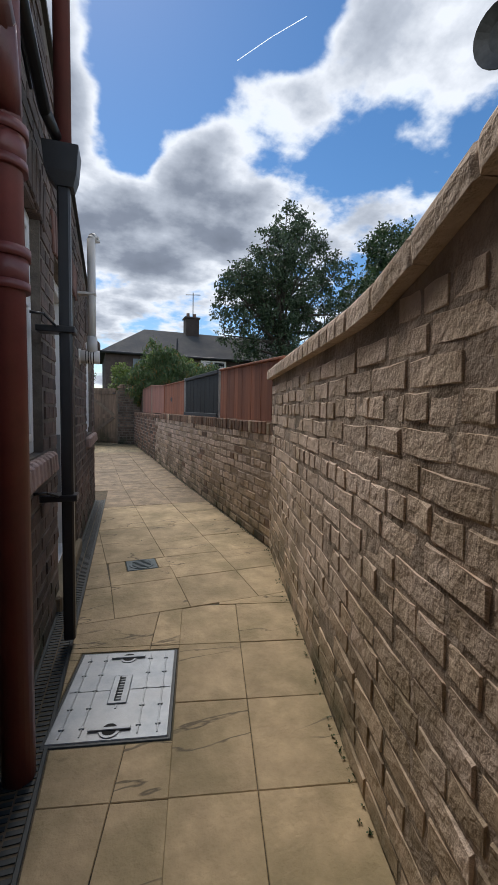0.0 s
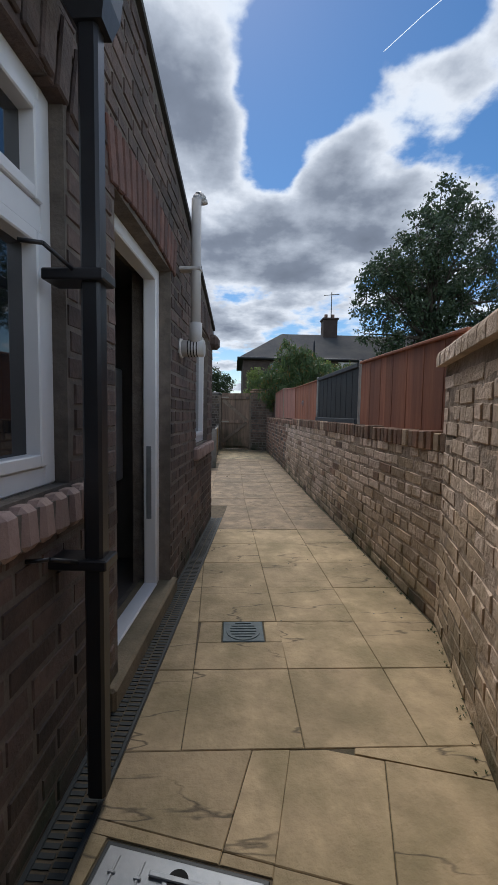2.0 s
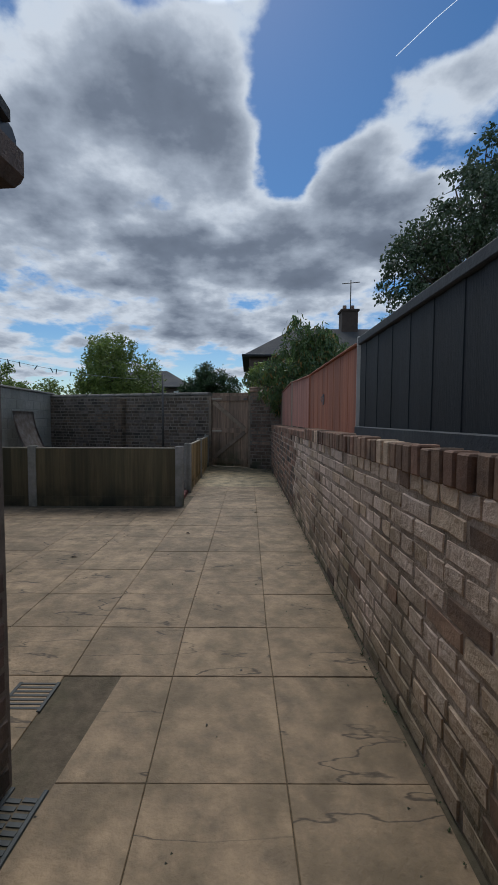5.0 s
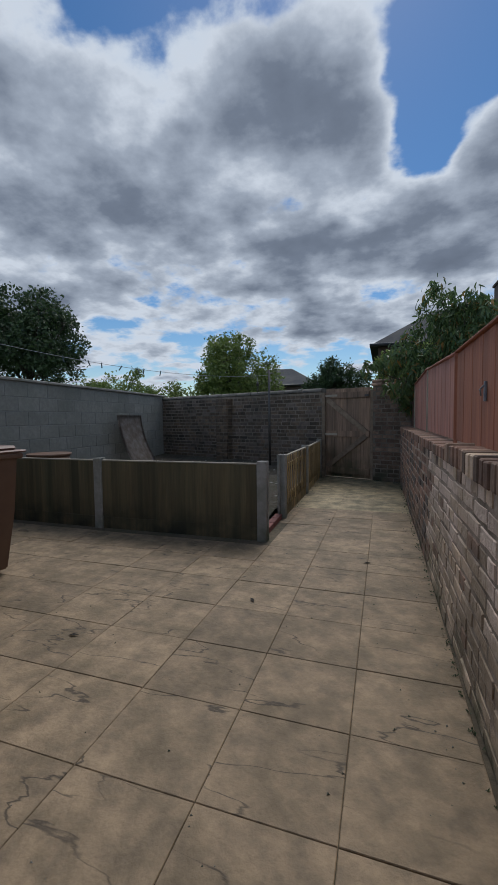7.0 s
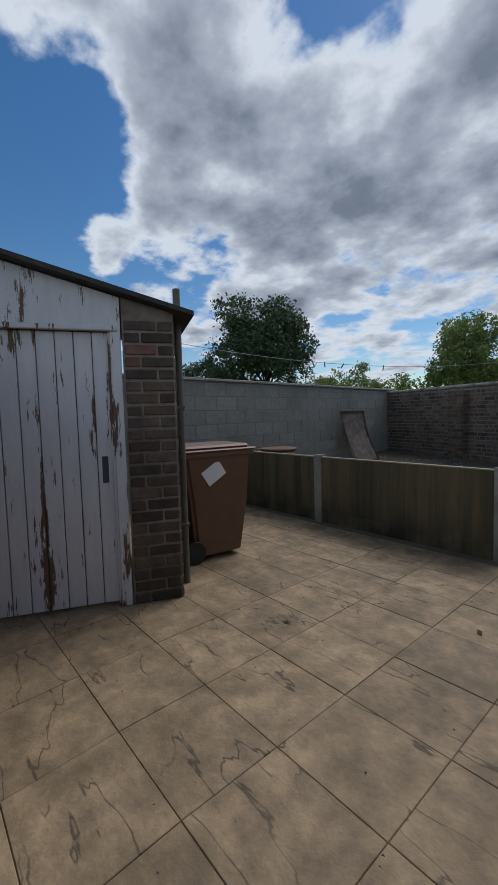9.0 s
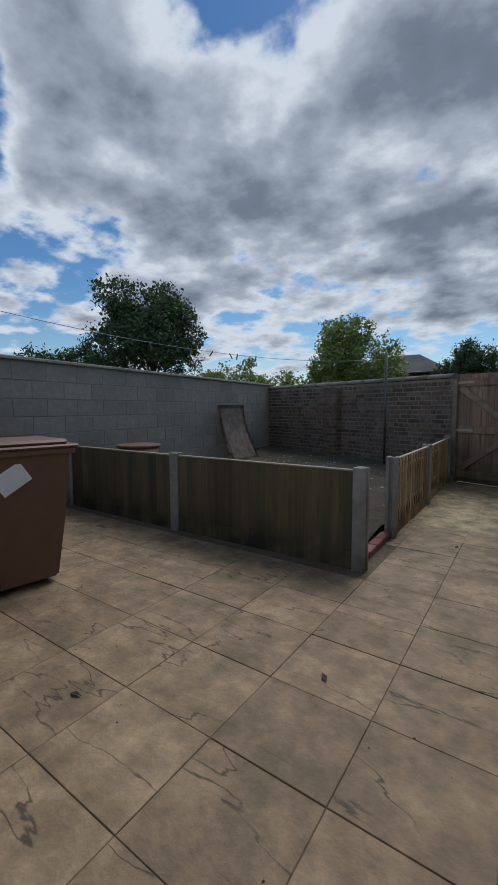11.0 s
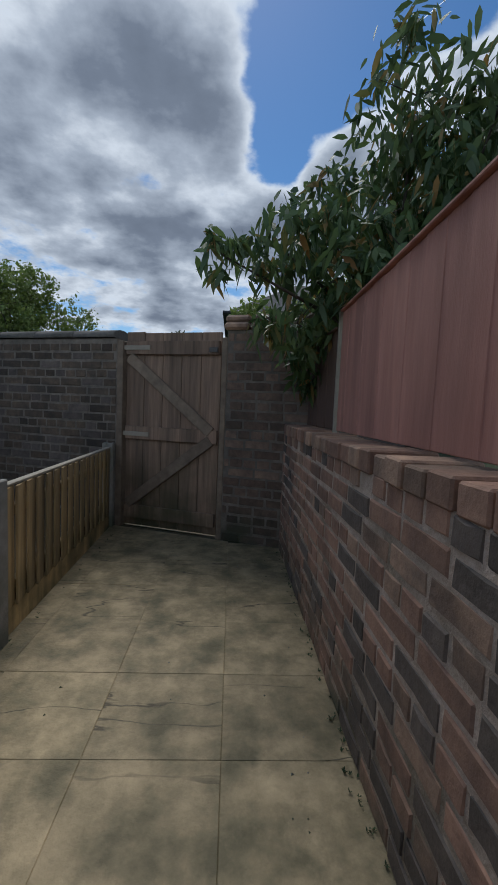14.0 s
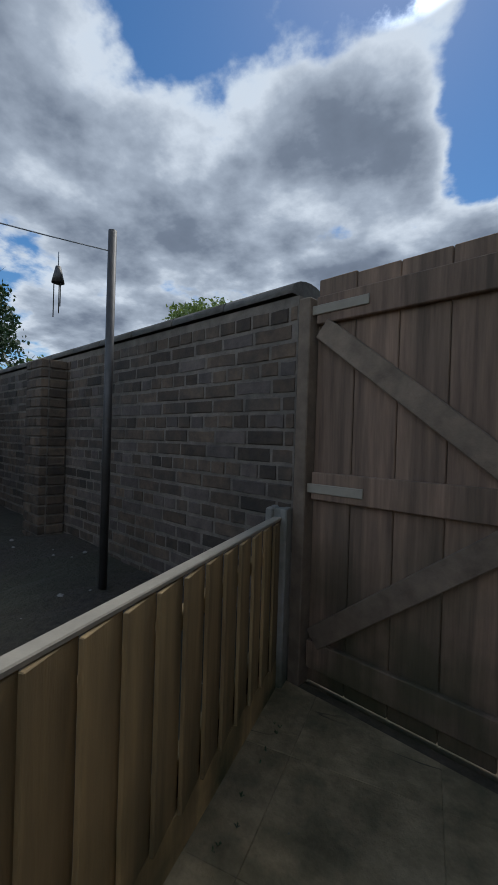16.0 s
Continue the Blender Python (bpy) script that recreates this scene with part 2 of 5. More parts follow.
M["house_mortar"] = mat("house_mortar", (0.23, 0.19, 0.155), (0.12, 0.10, 0.082), 14, 0.95, 0.5, 70, c3=(0.03, 0.03, 0.03))
M["pier_brick"] = mat("sooty_brown_brick", (0.215, 0.14, 0.095), (0.095, 0.062, 0.046), 13, 0.88, 0.6, 45, c3=(0.045, 0.04, 0.032), c3scale=3.0, c3amount=0.7, vary=0.35, low=(0.04, 0.045, 0.025), lowz=0.5, dist=0.008)
M["red_brick"] = mat("red_arch_brick", (0.17, 0.078, 0.058), (0.085, 0.044, 0.035), 12, 0.8, 0.5, 60, vary=0.3)
M["sill"] = mat("painted_sill_brick", (0.42, 0.30, 0.26), (0.34, 0.23, 0.20), 14, 0.7, 0.4, 60, c3=(0.18, 0.13, 0.11), vary=0.12)
M["black"] = mat("black_plastic", (0.012, 0.012, 0.014), (0.02, 0.02, 0.022), 8, 0.35, 0.05, 40)
M["maroon"] = mat("maroon_painted_iron", (0.19, 0.045, 0.038), (0.135, 0.034, 0.031), 10, 0.42, 0.25, 30, c3=(0.06, 0.03, 0.03), dist=0.004)
M["white"] = mat("white_upvc", (0.78, 0.78, 0.78), (0.72, 0.72, 0.73), 4, 0.35, 0.02, 30)
M["flue"] = mat("white_flue_plastic", (0.52, 0.50, 0.48), (0.44, 0.42, 0.40), 6, 0.5, 0.05, 30)
M["old_white"] = mat("flaking_white_paint", (0.62, 0.62, 0.63), (0.54, 0.54, 0.56), 9, 0.6, 0.5, 40, grain=(6, 6, 0.8), peel=(0.12, 0.07, 0.045), dist=0.004)
M["bare"] = mat("bare_door_wood", (0.22, 0.12, 0.075), (0.14, 0.075, 0.05), 12, 0.8, 0.4, 50, grain=(6, 6, 0.6))
M["steel"] = mat("galvanised_steel", (0.29, 0.31, 0.33), (0.20, 0.22, 0.24), 14, 0.5, 0.1, 60, c3=(0.27, 0.27, 0.27), c3scale=4, metal=0.55)
M["drain"] = mat("dark_drain_plastic", (0.018, 0.028, 0.032), (0.01, 0.016, 0.019), 12, 0.55, 0.1, 60, c3=(0.035, 0.036, 0.03))
M["drain_lid"] = mat("blue_grey_drain_lid", (0.07, 0.105, 0.115), (0.045, 0.07, 0.08), 12, 0.6, 0.2, 60)
# Near-black colour stands in for the shade inside slots, keyholes and gullies.
M["hole"] = mat("dark_hollow", (0.006, 0.006, 0.006), (0.01, 0.01, 0.01), 10, 0.9, 0.0)
M["conc"] = mat("concrete", (0.33, 0.31, 0.28), (0.24, 0.225, 0.20), 18, 0.9, 0.4, 80, c3=(0.13, 0.135, 0.10), c3scale=3, low=(0.07, 0.08, 0.045), lowz=0.2)
M["conc_step"] = mat("worn_concrete_step", (0.25, 0.20, 0.13), (0.18, 0.14, 0.09), 14, 0.85, 0.4, 70, c3=(0.09, 0.085, 0.05), c3scale=3)
M["block"] = mat("grey_block", (0.25, 0.245, 0.22), (0.18, 0.178, 0.16), 16, 0.9, 0.5, 90, c3=(0.14, 0.145, 0.12), c3scale=1.3, vary=0.10, offset=True)
M["block_mortar"] = mat("block_mortar", (0.22, 0.22, 0.21), (0.16, 0.16, 0.15), 16, 0.9, 0.4, 90)
M["fence_red"] = mat("rust_stained_fence", (0.50, 0.20, 0.11), (0.32, 0.115, 0.065), 10, 0.75, 0.35, 40, c3=(0.17, 0.075, 0.055), c3scale=1.8, vary=0.16, grain=(7, 7, 0.5), dist=0.004)
M["fence_pink"] = mat("faded_rust_fence", (0.58, 0.28, 0.21), (0.38, 0.165, 0.12), 6, 0.75, 0.35, 40, c3=(0.22, 0.10, 0.075), c3scale=2.2, c3amount=0.7, vary=0.08, grain=(5, 5, 0.6), dist=0.004)
M["fence_dark"] = mat("black_stained_fence", (0.017, 0.022, 0.027), (0.010, 0.013, 0.016), 10, 0.65, 0.35, 40, vary=0.2, grain=(7, 7, 0.5), dist=0.004)
M["rail_grey"] = mat("grey_stained_rail", (0.055, 0.068, 0.078), (0.035, 0.043, 0.052), 10, 0.7, 0.3, 40)
M["fence_brown"] = mat("brown_fence", (0.11, 0.06, 0.04), (0.07, 0.04, 0.028), 10, 0.8, 0.35, 40, vary=0.2, grain=(7, 7, 0.5), dist=0.004)
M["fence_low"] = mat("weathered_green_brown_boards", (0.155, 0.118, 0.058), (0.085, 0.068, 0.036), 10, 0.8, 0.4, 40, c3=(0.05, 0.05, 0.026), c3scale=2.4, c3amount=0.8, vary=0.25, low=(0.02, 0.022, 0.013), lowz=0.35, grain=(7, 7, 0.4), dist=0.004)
# lighter, yellower boards for the side panels
M["fence_low_side"] = mat("dry_yellow_brown_boards", (0.58, 0.40, 0.18), (0.32, 0.215, 0.10), 6, 0.8, 0.4, 40, c3=(0.13, 0.105, 0.055), c3scale=2.0, c3amount=0.6, vary=0.38, grain=(5, 5, 0.5), low=(0.06, 0.065, 0.03), lowz=0.4, dist=0.004)
M["rail_low"] = mat("pale_cap_rail", (0.34, 0.30, 0.23), (0.25, 0.22, 0.17), 10, 0.8, 0.3, 40)
M["gate"] = mat("weathered_gate_wood", (0.32, 0.21, 0.14), (0.13, 0.085, 0.058), 9, 0.8, 0.5, 40, c3=(0.05, 0.042, 0.028), c3scale=1.8, c3amount=0.75, vary=0.42, grain=(8, 8, 0.45), low=(0.06, 0.06, 0.028), lowz=0.9, dist=0.005)
M["gate_brace"] = mat("silvered_brace_wood", (0.24, 0.18, 0.125), (0.13, 0.095, 0.065), 9, 0.8, 0.5, 40, vary=0.15, grain=(3, 3, 3), dist=0.005)
M["soil"] = mat("dark_soil", (0.075, 0.06, 0.042), (0.035, 0.028, 0.02), 25, 0.98, 1.0, 30, c3=(0.05, 0.055, 0.03), dist=0.03)
M["kerb_red"] = mat("red_kerb_brick", (0.24, 0.085, 0.07), (0.17, 0.065, 0.055), 14, 0.8, 0.4, 60, vary=0.15)
M["bin"] = mat("brown_bin_plastic", (0.15, 0.08, 0.046), (0.12, 0.063, 0.037), 8, 0.5, 0.1, 60, dist=0.002)
M["bin_lid"] = mat("brown_bin_lid_faded", (0.20, 0.11, 0.085), (0.15, 0.08, 0.06), 6, 0.45, 0.08, 60, dist=0.002)
M["paper"] = mat("white_sticker", (0.75, 0.75, 0.73), (0.68, 0.68, 0.66), 4, 0.5, 0.0)
M["felt"] = mat("roof_felt", (0.045, 0.042, 0.040), (0.03, 0.028, 0.027), 20, 0.9, 0.5, 60, c3=(0.06, 0.065, 0.045))
M["slate"] = mat("grey_slate", (0.055, 0.056, 0.06), (0.034, 0.035, 0.04), 12, 0.97, 0.3, 40, c3=(0.10, 0.095, 0.082), c3scale=0.7, vary=0.15)
M["far_brick"] = mat("far_house_brick", (0.085, 0.062, 0.052), (0.05, 0.038, 0.033), 4, 0.9, 0.3, 20)
M["render"] = mat("far_house_render", (0.20, 0.23, 0.26), (0.16, 0.19, 0.22), 4, 0.9, 0.2, 20)
M["glass"] = mat("dark_glass", (0.012, 0.014, 0.016), (0.012, 0.014, 0.016), 2, 0.03, 0.0, spec=0.9)
# Plaster coloured dark so that the room behind the door looks unlit.
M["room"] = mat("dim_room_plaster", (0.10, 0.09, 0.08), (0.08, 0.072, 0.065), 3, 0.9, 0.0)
M["bark"] = mat("bark", (0.085, 0.07, 0.055), (0.045, 0.038, 0.03), 14, 0.95, 0.8, 30, grain=(4, 4, 1))
M["sheet"] = mat("mottled_metal_sheet", (0.42, 0.39, 0.36), (0.22, 0.17, 0.14), 9, 0.5, 0.3, 30, c3=(0.13, 0.085, 0.06), c3scale=5, metal=0.2)
M["terracotta"] = mat("terracotta", (0.22, 0.13, 0.09), (0.15, 0.09, 0.065), 9, 0.85, 0.2, 40)
M["pale_trim"] = mat("pale_weathered_trim", (0.52, 0.50, 0.46), (0.38, 0.36, 0.33), 10, 0.8, 0.2, 40)
M["pipe_green"] = mat("grey_green_pipe", (0.12, 0.125, 0.10), (0.075, 0.08, 0.062), 9, 0.6, 0.15, 40, c3=(0.10, 0.06, 0.045), c3scale=2.0)
M["coping_dark"] = mat("weathered_round_coping", (0.17, 0.155, 0.135), (0.09, 0.08, 0.068), 12, 0.9, 0.7, 40, c3=(0.05, 0.05, 0.035), c3scale=2.5, vary=0.2)
M["wire"] = mat("line_wire", (0.30, 0.32, 0.34), (0.25, 0.27, 0.28), 4, 0.5, 0.0)
M["grass"] = mat("garden_grass", (0.05, 0.075, 0.025), (0.03, 0.05, 0.018), 6, 0.95, 0.8, 20, c3=(0.08, 0.075, 0.04), dist=0.03)
M["pole"] = mat("grey_metal_pole", (0.10, 0.095, 0.09), (0.06, 0.055, 0.05), 9, 0.5, 0.1, 40, metal=0.5)


def leaf_mat(name, c1, c2, c3=None, light=0.25):
    m = bpy.data.materials.new(name)
    m.use_nodes = True
    N, L = m.node_tree.nodes, m.node_tree.links
    b = N["Principled BSDF"]
    b.inputs["Roughness"].default_value = 0.5
    geo = N.new("ShaderNodeNewGeometry")
    r = N.new("ShaderNodeValToRGB")
    r.color_ramp.elements[0].color, r.color_ramp.elements[1].color = (*c1, 1), (*c2, 1)
    if c3:
        r.color_ramp.elements[1].position = 0.87
        e = r.color_ramp.elements.new(1.0)
        e.color = (*c3, 1)
    L.new(geo.outputs["Random Per Island"], r.inputs[0])
    L.new(r.outputs[0], b.inputs["Base Color"])
    tr = N.new("ShaderNodeBsdfTranslucent")
    L.new(r.outputs[0], tr.inputs[0])
    mx = N.new("ShaderNodeMixShader")
    mx.inputs[0].default_value = light
    L.new(b.outputs[0], mx.inputs[1])
    L.new(tr.outputs[0], mx.inputs[2])
    L.new(mx.outputs[0], N["Material Output"].inputs[0])
    return m


M["leaf"] = leaf_mat("tree_leaves", (0.025, 0.05, 0.02), (0.06, 0.10, 0.035))
M["leaf_birch"] = leaf_mat("birch_leaves", (0.03, 0.055, 0.028), (0.07, 0.105, 0.05))
M["leaf_peach"] = leaf_mat("long_peach_leaves", (0.045, 0.09, 0.035), (0.11, 0.165, 0.055), (0.27, 0.15, 0.045), 0.35)
M["leaf_light"] = leaf_mat("bright_shrub_leaves", (0.09, 0.14, 0.03), (0.21, 0.27, 0.07), light=0.35)


# ---- builders ----
def part(name, bm, material, parent=None, label=""):
    me = bpy.data.meshes.new(name)
    bm.to_mesh(me)
    bm.free()
    me.materials.append(material)
    ob = new(name, me)
    if parent is not None:
        ob.parent = parent
    return tagged(ob, label=label)


def pydata(name, verts, faces, material, parent=None):
    me = bpy.data.meshes.new(name)
    me.from_pydata([tuple(v) for v in verts], [], faces)
    me.materials.append(material)
    ob = new(name, me)
    if parent is not None:
        ob.parent = parent
    return ob


def thing(name, at=(0, 0, 0), rz=0.0, label="", category="", group="", kind=""):
    ob = new(name)
    ob.empty_display_size = 0.1
    ob.matrix_world = pose(*at, 0, 0, rz)
    return tagged(ob, label, category, group, kind)


def box(bm, x0, x1, y0, y1, z0, z1, bevel=0.0, m=None):
    r = bmesh.ops.create_cube(bm, size=1.0)
    vs = r["verts"]
    bmesh.ops.scale(bm, vec=(x1 - x0, y1 - y0, z1 - z0), verts=vs)
    bmesh.ops.translate(bm, vec=((x0 + x1) / 2, (y0 + y1) / 2, (z0 + z1) / 2), verts=vs)
    if m is not None:
        bmesh.ops.transform(bm, matrix=m, verts=vs)
    if bevel:
        es = list({e for v in vs for e in v.link_edges})
        bmesh.ops.bevel(bm, geom=es, offset=bevel, segments=1, affect="EDGES")
    return bm


def bx(x0, x1, y0, y1, z0, z1, bevel=0.0, m=None):
    return box(bmesh.new(), x0, x1, y0, y1, z0, z1, bevel, m)


def cyl(bm, p0, p1, r0, r1=None, seg=16, caps=True):
    r1 = r0 if r1 is None else r1
    a, b = Vector(p0), Vector(p1)
    d = b - a
    q = d.to_track_quat("Z", "Y").to_matrix().to_4x4()
    r = bmesh.ops.create_cone(bm, cap_ends=caps, segments=seg, radius1=r0, radius2=r1, depth=d.length)
    bmesh.ops.transform(bm, matrix=Matrix.Translation((a + b) / 2) @ q, verts=r["verts"])
    for v in r["verts"]:
        for f in v.link_faces:
            f.smooth = len(f.verts) == 4
    return bm


def sweep(pts, r, seg=6):
    """One unbroken round tube through all the points."""
    bm = bmesh.new()
    rings = []
    for i, p in enumerate(pts):
        d = (Vector(pts[min(i + 1, len(pts) - 1)]) - Vector(pts[max(i - 1, 0)])).normalized()
        q = d.to_track_quat("Z", "Y")
        rings.append([bm.verts.new(Vector(p) + q @ Vector((math.cos(a) * r, math.sin(a) * r, 0))) for a in (2 * math.pi * k / seg for k in range(seg))])
    for a, b in zip(rings, rings[1:]):
        for k in range(seg):
            bm.faces.new((a[k], a[(k + 1) % seg], b[(k + 1) % seg], b[k]))
    bm.faces.new(rings[0][::-1]), bm.faces.new(rings[-1])
    return bm


def tube(bm, pts, r, seg=8):
    for a, b in zip(pts[:-1], pts[1:]):
        cyl(bm, a, b, r, r, seg)
    return bm


def prism(bm, poly, z0, z1, inset=0.0):
    """A flat convex piece with a worn top edge."""
    c = np.mean(np.array(poly), axis=0)
    low = [bm.verts.new((x, y, z0)) for x, y in poly]
    mid = [bm.verts.new((x, y, z1 - inset)) for x, y in poly]
    top = []
    for x, y in poly:
        d = np.array([x, y]) - c
        k = max(0.0, 1 - inset * 1.3 / max(np.hypot(*d), 1e-6))
        top.append(bm.verts.new((c[0] + d[0] * k, c[1] + d[1] * k, z1)))
    n = len(poly)
    bm.faces.new(top)
    for i in range(n):
        j = (i + 1) % n
        bm.faces.new((low[i], low[j], mid[j], mid[i]))
        bm.faces.new((mid[i], mid[j], top[j], top[i]))
    return bm


def frame_of(p0, p1, side=1):
    """Local axes of a wall: x along it, y out of its seen face, z up."""
    d = Vector((p1[0] - p0[0], p1[1] - p0[1], 0)).normalized()
    n = Vector((-d.y, d.x, 0)) * side
    m = Matrix.Identity(4)
    for i in range(3):
        m[i][0], m[i][1], m[i][2] = d[i], n[i], (0, 0, 1)[i]
    m[0][3], m[1][3] = p0[0], p0[1]
    return m


def wall_core(bm, length, thick, top, openings=(), breaks=(), z0=-0.25, s0=0.0):
    """A solid wall with holes through it, from s0 to length; top(s) is its height."""
    cuts = sorted({s0, length, *[b for b in breaks if s0 < b < length], *[c for o in openings for c in o[:2]]})
    for a, b in zip(cuts[:-1], cuts[1:]):
        spans = [(z0, None)]
        for o in openings:
            if o[0] < (a + b) / 2 < o[1]:
                spans = ([(z0, o[2])] if o[2] > z0 + 0.01 else []) + ([(o[3], None)] if o[3] < 2.9 else [])
        for lo, hi in spans:
            ha, hb = (top(a + 1e-4), top(b - 1e-4)) if hi is None else (hi, hi)
            v = [bm.verts.new(p) for p in ((a, -thick, lo), (b, -thick, lo), (b, 0, lo), (a, 0, lo), (a, -thick, ha), (b, -thick, hb), (b, 0, hb), (a, 0, ha))]
            for f in ((0, 3, 2, 1), (4, 5, 6, 7), (0, 1, 5, 4), (1, 2, 6, 5), (2, 3, 7, 6), (3, 0, 4, 7)):
                bm.faces.new([v[i] for i in f])
    bmesh.ops.remove_doubles(bm, verts=bm.verts, dist=0.0006)
    bmesh.ops.recalc_face_normals(bm, faces=bm.faces)
    return bm


def brick_templates(material, name="brick", rough=0.002, count=5, depth=0.045, wear=0.011):
    """Unit bricks (1 long, 1 high): worn edges and an uneven face."""
    rnd = random.Random(name + material.name)
    out = []
    for k in range(count):
        bm = bmesh.new()
        xs, zs = (0.0, 0.022, 0.5, 0.978, 1.0), (0.0, 0.07, 0.93, 1.0)
        grid = {}
        for i, x in enumerate(xs):
            for j, z in enumerate(zs):
                edge = i in (0, 4) or j in (0, 3)
                y = -0.0055 if edge else rnd.uniform(-rough, rough) * 0.5
                jx, jz = (rnd.uniform(-wear, wear), rnd.uniform(-wear * 4, wear * 4))
                grid[i, j] = bm.verts.new((min(1, max(0, x + jx)), y, min(1, max(0, z + jz))))
        for i in range(4):
            for j in range(3):
                bm.faces.new((grid[i, j], grid[i, j + 1], grid[i + 1, j + 1], grid[i + 1, j]))
        rim = [grid[i, 0] for i in range(5)] + [grid[4, j] for j in (1, 2, 3)] + [grid[i, 3] for i in (3, 2, 1, 0)] + [grid[0, j] for j in (2, 1)]
        back = [bm.verts.new((v.co.x, -depth, v.co.z)) for v in rim]
        for a in range(len(rim)):
            b = (a + 1) % len(rim)
            bm.faces.new((rim[a], rim[b], back[b], back[a]))
        bmesh.ops.recalc_face_normals(bm, faces=bm.faces)
        me = bpy.data.meshes.new(name)
        bm.to_mesh(me)
        bm.free()
        me.materials.append(material)
        out.append(me)
    return out


LATE = []  # the pieces of walls and paving, laid at the end of the file


def lay_bricks(parent, length, top, pick, openings=(), course=0.081, blen=0.232, z0=0.0, s0=0.0, proud=0.012, single=lambda s, z: True,
               headers=4, seed=1, joint=0.011, gap=None, ztop=None, wobble=0.002, most=300):
    """Courses of bricks on the face of a wall. pick(s, z) gives the set of templates."""
    rnd = random.Random(seed)
    todo = []
    i = 0
    z = z0
    while z < (ztop or 6.0):
        head = headers and i % headers == headers - 1
        unit = blen / 2 if head else blen
        s = s0 - rnd.uniform(0, 0.02) - (unit / 2 if i % 2 else 0)
        any_here = False
        while s < length:
            a, b = max(s, s0), min(s + unit * rnd.uniform(0.96, 1.04), length)
            nxt = b if b > s + 0.02 else s + unit
            c = z + rnd.uniform(-wobble, wobble)
            parts_ = [(a, b)]
            for o in openings:
                if c + course > o[2] + 0.02 and c < o[3] - 0.02:
                    cut = []
                    for p, q in parts_:
                        if q <= o[0] or p >= o[1]:
                            cut.append((p, q))
                            continue
                        if p < o[0]:
                            cut.append((p, o[0]))
                        if q > o[1]:
                            cut.append((o[1], q))
                    parts_ = cut
            for p, q in parts_:
                if q - p < 0.045:
                    continue
                if c + course > min(top(p + 0.01), top(q - 0.01)) + 0.012:
                    continue
                any_here = True
                if gap and gap(p, c, rnd):
                    continue
                todo.append((p + joint / 2, c + joint / 2, q - p - joint, course - joint, proud + rnd.uniform(-0.0025, 0.0025), rnd.randrange(5)))
            s = nxt
        z += course
        i += 1
        if not any_here and z > z0 + 1.0:
            break
    LATE.append((parent, todo, pick, single, most))


def finish_bricks():
    for parent, todo, pick, single, most in LATE:
        ones = [t for t in todo if single(t[0], t[1])][:most]
        keep = set(ones)
        rest = [t for t in todo if t not in keep]
        for s, z, w, h, y, k in ones:
            ob = bpy.data.objects.new("brick", pick(s, z)[k])
            scene.collection.objects.link(ob)
            ob.parent = parent
            ob.location, ob.scale = (s, y, z), (w, 1, h)
        groups = {}
        for t in rest:
            me = pick(t[0], t[1])[t[5]]
            groups.setdefault(me.materials[0].name, []).append((t, me))
        cache = {}
        for name, items in groups.items():
            vs, fs, n = [], [], 0
            for (s, z, w, h, y, k), me in items:
                if me.name not in cache:
                    cache[me.name] = (np.array([v.co for v in me.vertices]), [tuple(p.vertices) for p in me.polygons])
                co, po = cache[me.name]
                vs.append(co * (w, 1, h) + (s, y, z))
                fs.extend(tuple(i + n for i in p) for p in po)
                n += len(co)
            tagged(pydata("bricks", np.vstack(vs), fs, items[0][1].materials[0], parent), kind="stuff")


def clip_poly(poly, a, b):
    """The part of poly left of the line from a to b."""
    out = []
    side = lambda p: (b[0] - a[0]) * (p[1] - a[1]) - (b[1] - a[1]) * (p[0] - a[0])
    for i in range(len(poly)):
        p, q = poly[i], poly[(i + 1) % len(poly)]
        sp, sq = side(p), side(q)
        if sp >= 0:
            out.append(p)
        if sp * sq < 0:
            k = sp / (sp - sq)
            out.append((p[0] + (q[0] - p[0]) * k, p[1] + (q[1] - p[1]) * k))
    return out


# ---- plan ----
HA, HB = (-1.561, 4.0), (-1.258, 7.80)          # house wall
HM = frame_of(HA, HB, -1)
TB, TD = (0.128, 5.5), (-0.571, 3.2)          # tall painted wall, from its pier towards the camera
TM = frame_of(TB, TD, -1)
GM = frame_of((0, 16.0), (-6.13, 18.1), 1)    # wall with the gate
SM = frame_of((-2.73, 9.63), (-3.19, 8.59), 1)  # shed front
BM_ = frame_of((-5.2, 8.2), (-6.13, 18.1), -1)  # block wall
LM = frame_of((0.12, 5.35), (0.02, 16.05), 1)    # low wall


def wall_thing(name, bm, material, m, kind="structure", label=""):
    ob = part(name, bm, material)
    ob.matrix_world = m
    return tagged(ob, label=label, kind=kind)


# ground and joints under the paving
bm = bmesh.new()
box(bm, -400, 400, -60, 700, -0.9, -0.06)
tagged(part("ground", bm, M["grass"]), kind="structure", label="rough garden grass beyond the walls")
bed = part("paving_bed", bx(-6.4, 0.5, -4, 18.6, -0.055, -0.005), M["joint"])
tagged(bed, kind="structure", label="dark mossy joints under the paving")


# low boundary wall
def low_top(s):
    return 0.965


low = bmesh.new()
wall_core(low, 10.7, 0.22, low_top)
low_wall = wall_thing("wall_low", low, M["mortar"], LM, label="low brick boundary wall, pale painted then bare brown brick")
PAINT, BUFF, BROWN = (brick_templates(M[k], rough=r * 1.5, wear=0.02) for k, r in (("paint_brick", 0.003), ("buff_brick", 0.0035), ("brown_brick", 0.003)))


